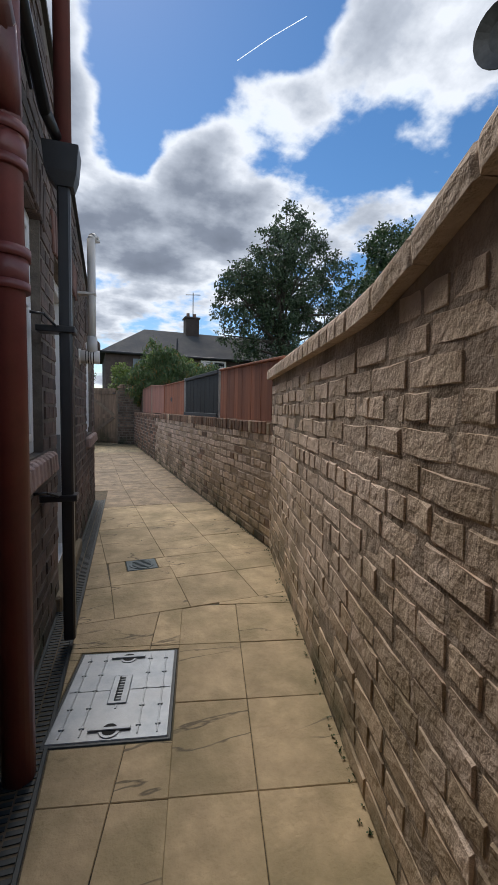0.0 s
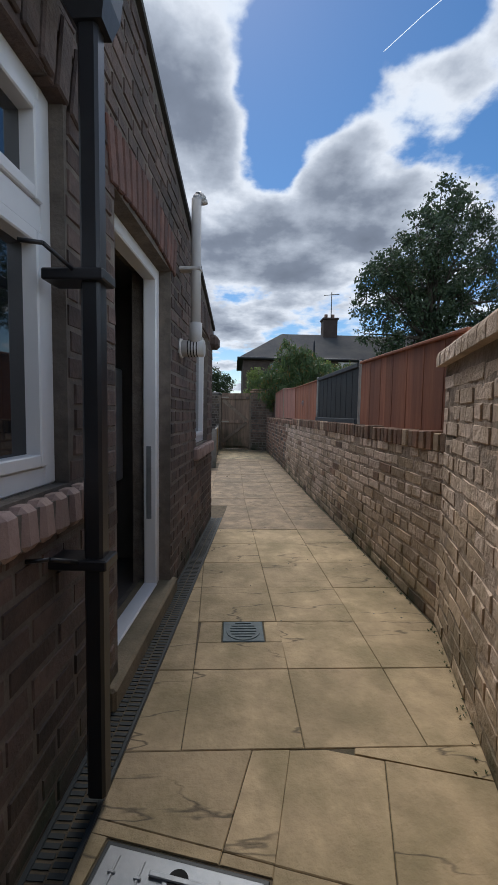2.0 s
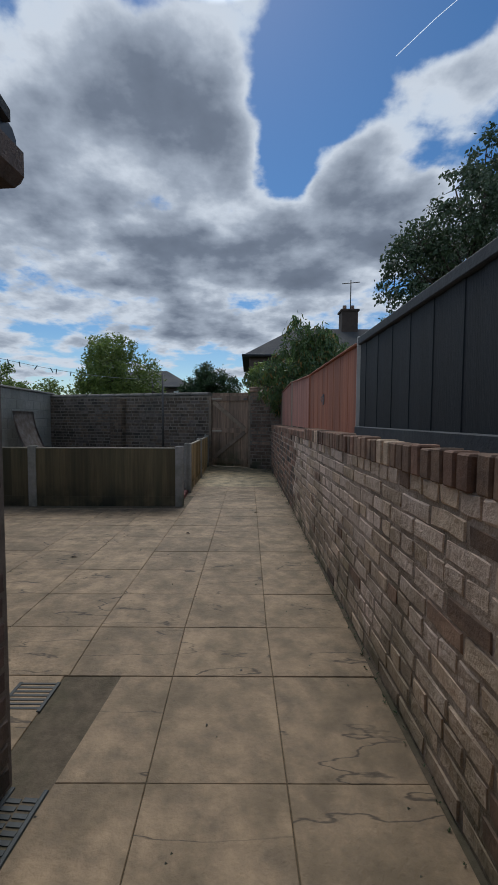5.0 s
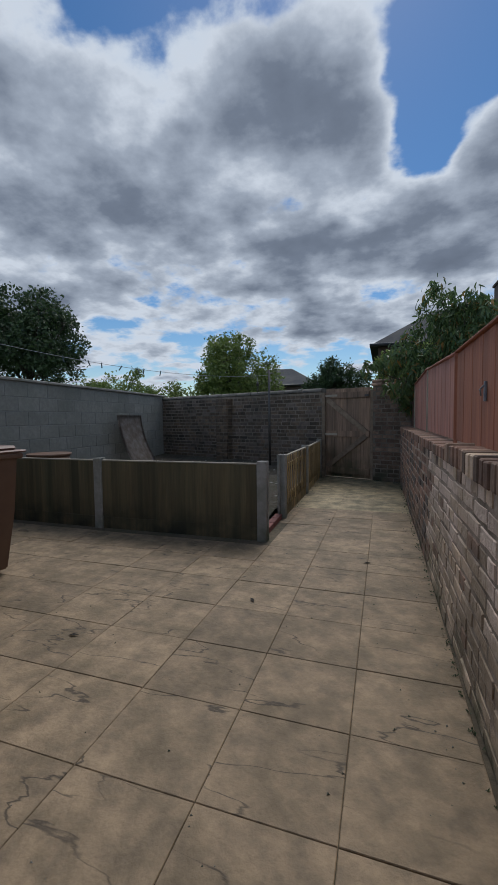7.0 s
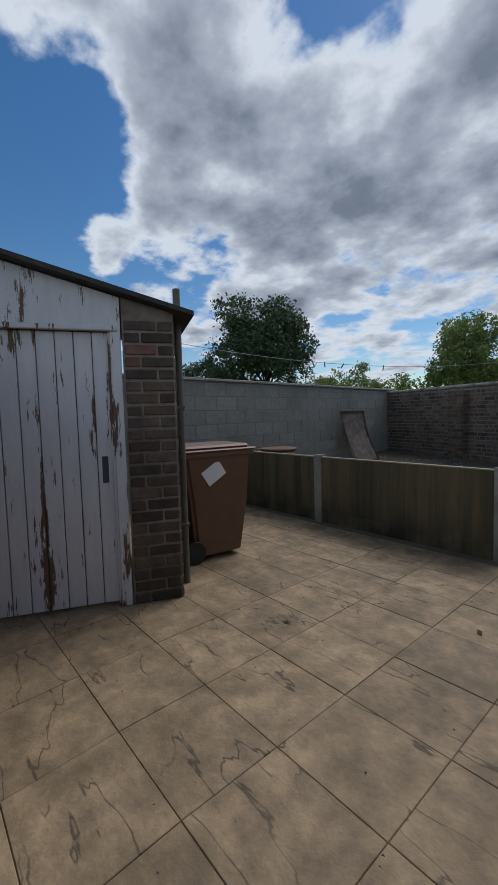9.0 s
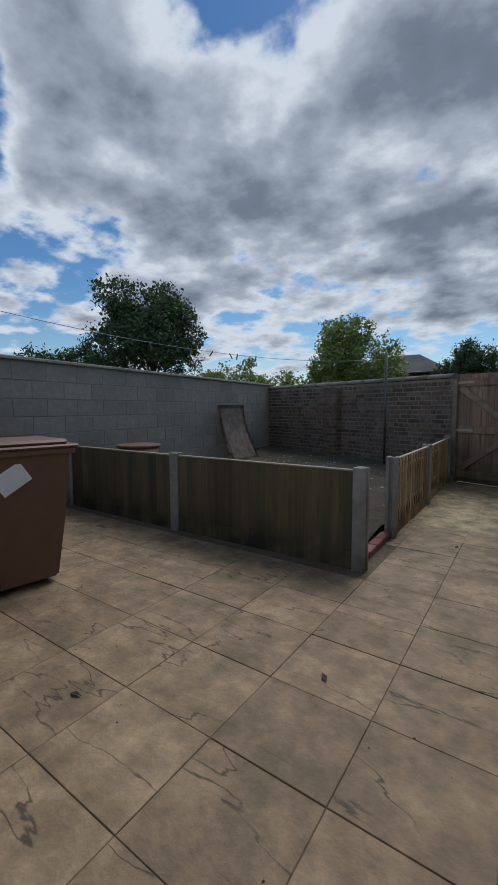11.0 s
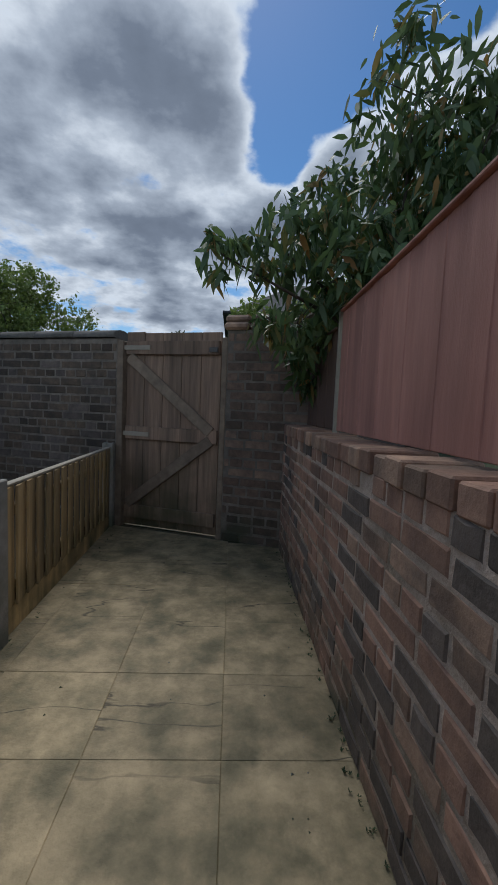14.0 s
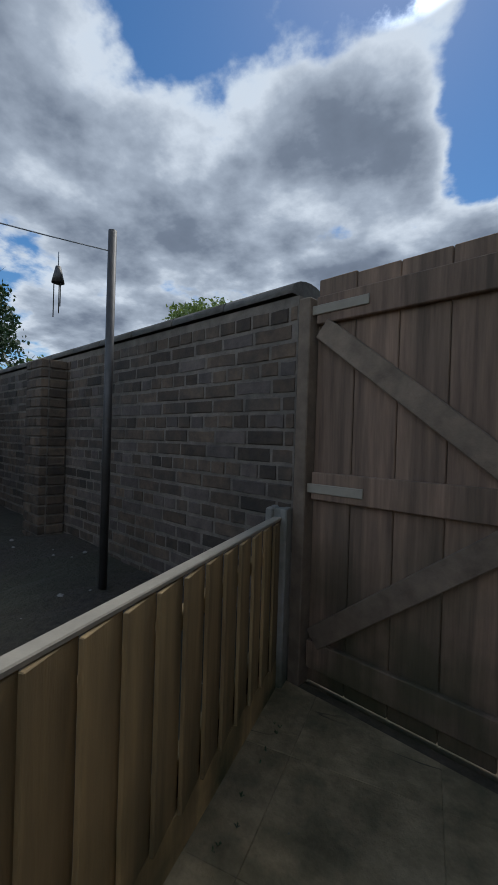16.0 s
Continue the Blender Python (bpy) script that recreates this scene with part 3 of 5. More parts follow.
def low_pick(s, z):
    if s > 6.1 + 0.6 * noise.noise(Vector((s * 3.1, z * 5.2, 7.0))):
        k = noise.noise(Vector((s * 17.3, z * 37.1, 5.3)))
        return RUSSET if k < (0.12 if s > 8.8 else -0.10) else DARK if k > (0.3 if s > 8.8 else 0.17) else BROWN
    h = noise.noise(Vector((s * 1.3, z * 2.2, 0.3)))
    k = noise.noise(Vector((s * 23.1, z * 41.7, 2.3)))
    if k > 0.42:
        return BROWN
    return BUFF if z < 0.22 + h * 0.35 or k > 0.16 else PAINT

DARK, RUSSET, SOOT, PIER = (brick_templates(M[k], rough=0.004, wear=0.016) for k in ("dark_brick", "russet_brick", "soot_brick", "pier_brick"))

lay_bricks(low_wall, 10.7, low_top, low_pick, proud=0.0045, wobble=0.006, seed=3, joint=0.016, headers=3, most=780, single=lambda s, z: z > 0.0)


def coping_bricks():
    """Bricks on edge along the top of the low wall."""
    rnd = random.Random(8)
    s = 0.0
    while s < 10.6:
        w = 0.075 if s < 5.4 else 0.114
        mt = M["brown_brick"]
        if rnd.random() < 0.10:
            mt = M["buff_brick"]
        elif rnd.random() < (0.3 if s < 5.4 else 0.7):
            mt = M["russet_brick"]
        h = 0.108 if s < 5.4 else 0.075
        bm = bx(0, w - 0.01, -0.215, rnd.uniform(0.006, 0.018), 0, h + rnd.uniform(-0.006, 0.006), 0.006)
        ob = part("brick", bm, mt, low_wall)
        ob.location, ob.rotation_euler = (s, 0, 0.962), (0, rnd.uniform(-0.03, 0.03), rnd.uniform(-0.03, 0.03))
        s += w + rnd.uniform(0.0, 0.008)


coping_bricks()


# tall painted wall, with its curved coping
def tall_top(s):
    if s < 2.1:
        return 1.43
    u = min((s - 2.1) / 1.4, 1.0)
    return 1.43 + 0.30 * u * u * (3 - 2 * u) * 0.93


tall = bmesh.new()
brk = [i * 0.1 for i in range(1, 60)]
wall_core(tall, 6.0, 0.30, lambda s: tall_top(s), breaks=brk)
tall_wall = wall_thing("wall_tall", tall, M["mortar"], TM, label="tall boundary wall of thickly painted weathered brick")


def tall_gap(s, z, rnd):
    return rnd.random() < 0.015 and s > 0.4


def tall_pick(s, z):
    h = noise.noise(Vector((s * 1.5, z * 2.5, 4.3)))
    return BUFF if z < 0.28 + h * 0.5 or (s < 0.6 and z < 0.5 + h) else ROUGH


ROUGH = brick_templates(M["paint_brick"], rough=0.007, wear=0.02)
lay_bricks(tall_wall, 5.9, lambda s: tall_top(s), tall_pick, proud=0.0035, wobble=0.006, seed=5, joint=0.011, gap=tall_gap, most=520, headers=3, single=lambda s, z: s < 4.2)


def tall_coping():
    rnd = random.Random(4)
    s = -0.06
    while s < 5.8:
        w = 0.112 if s < 2.0 else 0.225
        ang = math.atan2(tall_top(s + w) - tall_top(s), w)
        long = w / math.cos(ang) - 0.003
        prof = [(0.045, 0.0), (0.045, 0.050)] + [(0.005 + 0.04 * math.cos(a), 0.050 + 0.042 * math.sin(a)) for a in (0.4, 0.8, 1.2, 1.57)]
        prof += [(-0.15, 0.100), (-0.29, 0.092), (-0.325, 0.07), (-0.34, 0.04), (-0.34, 0.0)]
        bm = bmesh.new()
        ends = [[bm.verts.new((x, y + rnd.uniform(-0.002, 0.002), z)) for y, z in prof] for x in (0, long * 0.06, long * 0.94, long)]
        for row, dz in ((ends[0], -0.005), (ends[3], -0.005)):
            for v in row:
                v.co.y = (v.co.y + 0.15) * 0.972 - 0.15
                v.co.z += dz if v.co.z > 0.03 else 0
        for p, q in zip(ends, ends[1:]):
            for i in range(len(prof)):
                bm.faces.new((p[i], q[i], q[(i + 1) % len(prof)], p[(i + 1) % len(prof)]))
        bm.faces.new(ends[0]), bm.faces.new(ends[3])
        bmesh.ops.recalc_face_normals(bm, faces=bm.faces)
        ob = part("brick", bm, M["paint_brick"], tall_wall)
        ob.location, ob.rotation_euler = (s, 0, tall_top(max(s, 0.001))), (rnd.uniform(-0.012, 0.012), -ang, rnd.uniform(-0.008, 0.008))
        s += w


tall_coping()
bm = bx(0.0, 0.30, -0.5, 0.0, -0.2, 1.40)
end = part("pier_core", bm, M["mortar"], tall_wall)
end.location = (-0.0, -0.0, 0)


# house: outrigger wall with two windows and a door
W1 = (-0.15, 0.57, 0.94, 2.04)
DR = (0.96, 1.88, 0.06, 2.01)
W2 = (2.78, 3.45, 0.88, 1.90)
VERGE = lambda s: 2.06 + 0.335 * (3.80 - s) if s > 0.55 else 6.0
HOUSE = thing("house", label="sooty brick rear wing of a terraced house with white framed windows", category="house")


def house_core():
    bm = bmesh.new()
    wall_core(bm, 3.80, 0.24, VERGE, openings=(W1, DR, W2), breaks=(0.5501, 0.55), s0=-6.0)
    ob = part("wall", bm, M["house_mortar"], HOUSE, "sooty brown brick wall with pale mortar")
    ob.matrix_world = HM
    return ob


house_wall = house_core()
HBR = brick_templates(M["house_brick"], rough=0.004)
lay_bricks(house_wall, 3.80, lambda s: min(VERGE(s), 5.5), lambda s, z: HBR, openings=(W1, DR, W2), s0=-1.6, course=0.078, proud=0.005, headers=5, seed=7, joint=0.015,
           most=1500, single=lambda s, z: s > -0.9 and z < 3.4, ztop=5.4)
end_wall = part("wall", wall_core(bmesh.new(), 5.2, 0.24, lambda s: 2.06), M["house_mortar"], HOUSE)
end_wall.matrix_world = frame_of(HB, (-6.5, 8.2), -1)
lay_bricks(end_wall, 2.4, lambda s: 2.06, lambda s, z: HBR, s0=0.0, course=0.078, proud=0.005, headers=5, seed=17, most=0)


def slope_roof():
    bm = bmesh.new()
    v = []
    for s, dz in ((3.86, 0), (0.56, 0)):
        for y in (0.022, -5.0):
            v.append((s, y, VERGE(s) + 0.01))
    a = [bm.verts.new(p) for p in (v[0], v[1], v[3], v[2])]
    b = [bm.verts.new((p[0], p[1], p[2] + 0.035)) for p in (v[0], v[1], v[3], v[2])]
    bm.faces.new(a), bm.faces.new(b[::-1])
    for i in range(4):
        bm.faces.new((a[i], a[(i + 1) % 4], b[(i + 1) % 4], b[i]))
    bmesh.ops.recalc_face_normals(bm, faces=bm.faces)
    ob = part("roof", bm, M["slate"], HOUSE, "dark slate lean-to roof")
    ob.matrix_world = HM


slope_roof()
cb = part("corbel", bx(3.62, 3.86, -0.25, 0.08, 1.84, 1.97, 0.03), M["house_brick"], HOUSE, "dark stone corbel at the eaves")
cb.matrix_world = HM
gt = part("gutter", tube(bmesh.new(), [(3.87, 0.0, 2.02), (3.87, -5.0, 2.02)], 0.05, 10), M["black"], HOUSE, "black gutter along the eaves")
gt.matrix_world = HM


def window(s0, s1, z0, z1, name="window", transom=None, mullions=(), arch=0.0):
    """A white framed window set back in its opening."""
    w = new("window")
    w.parent = HOUSE
    w.matrix_world = HM
    y0, y1, f = -0.11, -0.04, 0.06
    bm = bmesh.new()
    box(bm, s0, s0 + f, y0, y1, z0, z1, 0.006)
    box(bm, s1 - f, s1, y0, y1, z0, z1, 0.006)
    box(bm, s0 + f, s1 - f, y0, y1, z0, z0 + f, 0.006)
    box(bm, s0 + f, s1 - f, y0, y1, z1 - f, z1, 0.006)
    for a in mullions:
        box(bm, a - 0.03, a + 0.03, y0, y1, z0 + f, z1 - f, 0.006)
    if transom:
        box(bm, s0 + f, s1 - f, y0 + 0.002, y1 + 0.003, transom - 0.04, transom + 0.04, 0.006)
    part("frame", bm, M["white"], w, "white plastic frame")
    bands = [(z0 + f, transom - 0.04), (transom + 0.04, z1 - f)] if transom else [(z0 + f, z1 - f)]
    cols = [s0 + f, *[c for a in mullions for c in (a - 0.03, a + 0.03)], s1 - f]
    for a, b in zip(cols[0::2], cols[1::2]):
        for lo, hi in bands:
            bm = bmesh.new()
            e = 0.035
            box(bm, a, a + e, y0 + 0.01, y1 + 0.012, lo, hi, 0.004)
            box(bm, b - e, b, y0 + 0.01, y1 + 0.012, lo, hi, 0.004)
            box(bm, a + e, b - e, y0 + 0.01, y1 + 0.012, lo, lo + e, 0.004)
            box(bm, a + e, b - e, y0 + 0.01, y1 + 0.012, hi - e, hi, 0.004)
            part("sash", bm, M["white"], w)
            part("pane", bx(a + e, b - e, -0.08, -0.072, lo + e, hi - e), M["glass"], w, "dark reflecting glass")
    return w


window(*W1, transom=1.68)
window(*W2)


def sill(s0, s1, z0, z1):
    w = new("window_sill")
    w.parent = HOUSE
    w.matrix_world = HM
    rnd = random.Random(3)
    s = s0
    while s < s1 - 0.05:
        bm = bx(0, 0.068, -0.13, 0.052, 0, z1 - z0, 0.016)
        ob = part("brick", bm, M["sill"], w)
        ob.location, ob.rotation_euler = (s, 0, z0 + rnd.uniform(-0.002, 0.002)), (0.07, 0, rnd.uniform(-0.02, 0.02))
        s += 0.076
    part("mortar", bx(s0 + 0.01, s1 - 0.02, -0.12, 0.036, z0 + 0.01, z1 - 0.012), M["house_mortar"], w)


sill(-0.19, 0.70, 0.82, 0.93)
sill(2.70, 3.70, 0.755, 0.865)


def soldiers(s0, s1, z0, h, bow, material, count_w=0.075):
    """An arch of bricks on end above an opening."""
    w = new("arch")
    w.parent = HOUSE
    w.matrix_world = HM
    n = int((s1 - s0) / count_w)
    for i in range(n):
        u = (i + 0.5) / n * 2 - 1
        x = (s0 + s1) / 2 + u * (s1 - s0) / 2
        bm = bx(-count_w / 2 + 0.005, count_w / 2 - 0.005, -0.20, 0.016, 0, h, 0.006)
        ob = part("brick", bm, material, w)
        ob.location, ob.rotation_euler = (x, 0, z0 + bow * (1 - u * u)), (0, u * 0.22, 0)


soldiers(0.90, 1.96, 2.00, 0.22, 0.04, M["red_brick"])
soldiers(-0.24, 0.66, 2.00, 0.22, 0.07, M["house_brick"])
soldiers(2.72, 3.52, 1.89, 0.22, 0.03, M["house_brick"])


def back_door():
    d = thing("back_door_frame", label="white plastic door frame standing open to a dark kitchen", category="door frame")
    d.matrix_world = HM
    a, b, z0, z1 = DR
    bm = bmesh.new()
    box(bm, a, a + 0.07, -0.15, -0.07, z0, z1, 0.006)
    box(bm, b - 0.07, b, -0.15, -0.07, z0, z1, 0.006)
    box(bm, a + 0.07, b - 0.07, -0.15, -0.07, z1 - 0.07, z1, 0.006)
    part("frame", bm, M["white"], d)
    part("threshold", bx(a + 0.07, b - 0.07, -0.15, -0.065, z0, z0 + 0.035, 0.006), M["white"], d, "white plastic threshold")
    part("keep", bx(b - 0.078, b - 0.069, -0.13, -0.10, 0.5, 0.95, 0.002), M["steel"], d, "steel lock keep")
    st = part("door_step", bx(a - 0.12, b + 0.06, -0.2, 0.035, -0.03, 0.085, 0.012), M["conc_step"])
    st.matrix_world = HM
    tagged(st, "worn yellowish concrete step under the back door", "step")


back_door()


def kitchen():
    """The room behind the open door, its dimness put into the plaster colour."""
    r = thing("kitchen", label="unlit kitchen seen through the open back door", kind="structure")
    r.matrix_world = HM
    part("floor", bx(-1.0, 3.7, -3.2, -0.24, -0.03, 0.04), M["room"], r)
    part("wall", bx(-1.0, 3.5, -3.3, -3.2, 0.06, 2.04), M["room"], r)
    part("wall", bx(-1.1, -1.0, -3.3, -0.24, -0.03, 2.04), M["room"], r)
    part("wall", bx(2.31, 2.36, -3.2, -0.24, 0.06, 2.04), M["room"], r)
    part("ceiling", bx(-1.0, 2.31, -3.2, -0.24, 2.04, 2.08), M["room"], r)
    c = thing("wall_cabinet", label="plain white cabinet beside the kitchen doorway", category="cabinet")
    c.matrix_world = HM
    part("body", bx(1.80, 2.30, -0.95, -0.45, 0.66, 1.46, 0.01), M["white"], c)
    part("door", bx(1.785, 1.80, -0.94, -0.46, 0.67, 1.45, 0.004), M["white"], c)


kitchen()


def pipes():
    rp = thing("soil_pipe", label="maroon painted iron soil pipe with collars on the house wall", category="pipe")
    rp.matrix_world = HM
    y = 0.062
    part("pipe", tube(bmesh.new(), [(-0.25, y, -0.03), (-0.25, y, 6.4)], 0.048, 20), M["maroon"], rp)
    for z in (1.50, 1.83, 3.3):
        bm = bmesh.new()
        cyl(bm, (-0.25, y, z), (-0.25, y, z + 0.10), 0.057, 0.057, 20)
        cyl(bm, (-0.25, y, z + 0.08), (-0.25, y, z + 0.11), 0.064, 0.064, 20)
        cyl(bm, (-0.25, y, z - 0.01), (-0.25, y, z + 0.015), 0.061, 0.061, 20)
        part("collar", bm, M["maroon"], rp)
    part("branch", tube(bmesh.new(), [(-0.25, y, 1.98), (-0.40, y + 0.02, 2.10), (-0.52, y + 0.02, 2.16), (-0.95, y + 0.02, 2.24)], 0.05, 16), M["maroon"], rp, "sloping branch of the pipe")
    up = thing("upper_rain_pipe", label="maroon painted rainwater pipe above the black hopper", category="pipe")
    up.matrix_world = HM
    part("pipe", tube(bmesh.new(), [(0.48, 0.12, 2.30), (0.48, 0.12, 6.4)], 0.036, 14), M["maroon"], up)
    for z in (3.35, 4.7):
        part("collar", tube(bmesh.new(), [(0.48, 0.12, z), (0.48, 0.12, z + 0.08)], 0.045, 14), M["maroon"], up)
    dp = thing("black_downpipe", label="square black plastic downpipe under a black hopper head", category="pipe")
    dp.matrix_world = HM
    part("pipe", bx(0.454, 0.510, 0.095, 0.148, 0.03, 2.15, 0.008), M["black"], dp)
    for z in (0.72, 1.50):
        part("clip", bx(0.435, 0.525, 0.0, 0.166, z, z + 0.03, 0.004), M["black"], dp)
        part("bracket", tube(bmesh.new(), [(0.34, 0.0, z + 0.06), (0.36, 0.05, z + 0.06), (0.45, 0.09, z + 0.02)], 0.006, 6), M["black"], dp)
    bm = bmesh.new()
    lo = [bm.verts.new(p) for p in ((0.445, 0.09, 2.14), (0.515, 0.09, 2.14), (0.515, 0.165, 2.14), (0.445, 0.165, 2.14))]
    mid = [bm.verts.new(p) for p in ((0.43, 0.05, 2.20), (0.535, 0.05, 2.20), (0.535, 0.18, 2.20), (0.43, 0.18, 2.20))]
    hi = [bm.verts.new(p) for p in ((0.42, 0.04, 2.31), (0.545, 0.04, 2.31), (0.545, 0.19, 2.31), (0.42, 0.19, 2.31))]
    bm.faces.new(lo), bm.faces.new(hi)
    for a, b in ((lo, mid), (mid, hi)):
        for i in range(4):
            bm.faces.new((a[i], a[(i + 1) % 4], b[(i + 1) % 4], b[i]))
    bmesh.ops.recalc_face_normals(bm, faces=bm.faces)
    part("hopper", bm, M["black"], dp, "black hopper head")
    part("waste_pipe", tube(bmesh.new(), [(0.46, 0.10, 2.34), (0.35, 0.07, 2.38), (-0.9, 0.07, 2.62)], 0.024, 10), M["black"], dp, "thin sloping black waste pipe")
    part("cable", tube(bmesh.new(), [(0.30, 0.03, 2.42), (0.1, 0.03, 2.50), (-0.5, 0.03, 2.9)], 0.008, 6), M["black"], dp, "black cable")
    fl = thing("boiler_flue", label="white plastic boiler flue rising beside the kitchen window", category="flue")
    fl.matrix_world = HM
    fs = 2.14
    part("pipe", tube(bmesh.new(), [(fs, 0.11, 1.68), (fs, 0.11, 2.56)], 0.033, 16), M["flue"], fl)
    part("bend", tube(bmesh.new(), [(fs, 0.11, 2.55), (fs + 0.008, 0.116, 2.58), (fs + 0.028, 0.13, 2.592), (fs + 0.048, 0.144, 2.58), (fs + 0.055, 0.148, 2.555)], 0.030, 16), M["flue"], fl)
    part("socket", tube(bmesh.new(), [(fs, 0.11, 1.62), (fs, 0.11, 1.76)], 0.043, 16), M["flue"], fl)
    part("terminal", tube(bmesh.new(), [(fs, 0.0, 1.59), (fs, 0.17, 1.59)], 0.055, 20), M["flue"], fl, "round white flue terminal with slots")
    part("flange", tube(bmesh.new(), [(fs, 0.002, 1.59), (fs, 0.02, 1.59)], 0.066, 20), M["flue"], fl)
    for k in range(4):
        part("slot", tube(bmesh.new(), [(fs, 0.06 + k * 0.02, 1.59), (fs, 0.067 + k * 0.02, 1.59)], 0.0562, 20), M["hole"], fl)
    part("clamp", bx(fs - 0.037, fs + 0.037, 0.0, 0.146, 2.10, 2.122, 0.004), M["flue"], fl)


pipes()


# channel drain along the house
def channel():
    c = thing("channel_drain", label="black slotted plastic channel drain along the house wall", category="drain")
    c.matrix_world = HM
    bm = bmesh.new()
    box(bm, -1.0, 3.80, 0.005, 0.13, -0.05, -0.035)
    box(bm, -1.0, 3.80, 0.005, 0.02, -0.035, 0.0, 0.002)
    box(bm, -1.0, 3.80, 0.115, 0.13, -0.035, 0.0, 0.002)
    part("channel", bm, M["drain"], c)
    vs, fs = [], []
    n = int(4.8 / 0.025)
    for i in range(n):
        for y0, y1 in ((0.021, 0.065), (0.071, 0.114)):
            s = -1.0 + i * 0.025 + (0.006 if y0 > 0.05 else 0)
            k = len(vs)
            vs += [(s + dx, y, z) for z in (-0.012, -0.002) for dx, y in ((0, y0), (0.014, y0), (0.014, y1), (0, y1))]
            fs += [tuple(k + j for j in f) for f in ((0, 3, 2, 1), (4, 5, 6, 7), (0, 1, 5, 4), (1, 2, 6, 5), (2, 3, 7, 6), (3, 0, 4, 7))]
    tagged(pydata("slat", vs, fs, M["drain"], c), kind="stuff")


channel()


# inspection cover
def cover():
    c = thing("inspection_cover", (-1.194, 4.045, 0.0), -14, "galvanised steel inspection cover with ribs and two keyholes", "manhole cover")
    w, l = 0.222, 0.273
    part("frame", bx(-w, w, -l, l, -0.03, -0.001, 0.003), M["drain"], c, "dark steel surround")
    part("plate", bx(-w + 0.012, w - 0.012, -l + 0.012, l - 0.012, -0.03, 0.003, 0.003), M["steel"], c)
    bm = bmesh.new()
    for i, x in enumerate((-0.17, -0.10, 0.10, 0.17)):
        box(bm, x - 0.003, x + 0.003, -0.24, 0.24, 0.002, 0.006, 0.001)
        for j in range(5):
            y = -0.2 + j * 0.1
            box(bm, x - 0.010, x + 0.010, y - 0.004, y + 0.004, 0.002, 0.008, 0.002)
    box(bm, -0.004, 0.004, -0.11, -0.085, 0.002, 0.006, 0.001)
    box(bm, -0.2, 0.2, -0.003, 0.003, 0.002, 0.005, 0.001)
    part("ribs", bm, M["steel"], c)
    for sy in (-1, 1):
        k = part("keyhole", tube(bmesh.new(), [(0, sy * 0.215, 0.002), (0, sy * 0.215, 0.0065)], 0.038, 20), M["steel"], c)
        part("recess", tube(bmesh.new(), [(0, sy * 0.215, 0.004), (0, sy * 0.215, 0.0075)], 0.027, 20), M["hole"], k)
        part("bar", bx(-0.075, 0.075, sy * 0.215 - 0.007, sy * 0.215 + 0.007, 0.006, 0.012, 0.002), M["steel"], k)
    pl = part("badge", bx(-0.038, 0.038, -0.085, 0.085, 0.004, 0.008, 0.003), M["steel"], c, "raised badge with worn lettering")
    bm = bmesh.new()
    for i in range(9):
        y = -0.066 + i * 0.0165
        box(bm, -0.013, 0.013, y - 0.005, y + 0.003, 0.008, 0.011, 0.001)
        box(bm, -0.013, -0.006, y - 0.005, y + 0.009, 0.008, 0.011, 0.001)
    part("letter", bm, M["drain"], pl)


cover()
rod = thing("rodding_eye", (-0.953, 5.41, 0), 0, "blue-grey plastic drain lid with a round ribbed centre", "drain cover")
part("plate", bx(-0.108, 0.108, -0.098, 0.098, -0.03, 0.002, 0.004), M["drain_lid"], rod)
part("lid", tube(bmesh.new(), [(0, 0, 0.0), (0, 0, 0.006)], 0.09, 24), M["drain_lid"], rod)
bm = bmesh.new()
for i in range(6):
    x = 0.07 * math.sqrt(max(0.05, 1 - ((i - 2.5) / 3.2) ** 2))
    box(bm, -x, x, -0.066 + i * 0.026, -0.058 + i * 0.026, 0.005, 0.010, 0.001)
part("ribs", bm, M["drain_lid"], rod)
gul = thing("gully_grate", (-1.42, 8.2, 0), 0, "dark slotted gully grate by the house corner", "drain cover")
bm = bmesh.new()
for i in range(7):
    box(bm, -0.075, 0.075, -0.075 + i * 0.025, -0.063 + i * 0.025, -0.012, 0.003, 0.001)
box(bm, -0.09, -0.075, -0.09, 0.09, -0.03, 0.004, 0.001)
box(bm, 0.075, 0.09, -0.09, 0.09, -0.03, 0.004, 0.001)
part("grate", bm, M["drain"], gul)
part("pot", bx(-0.088, 0.088, -0.088, 0.088, -0.03, -0.014), M["hole"], gul)
ol = thing("open_gully", (-1.42, 3.28, 0), 0, "dark open gully beside the soil pipe", "drain")
part("pot", bx(-0.17, 0.12, -0.22, 0.12, -0.03, -0.002, 0.01), M["hole"], ol)


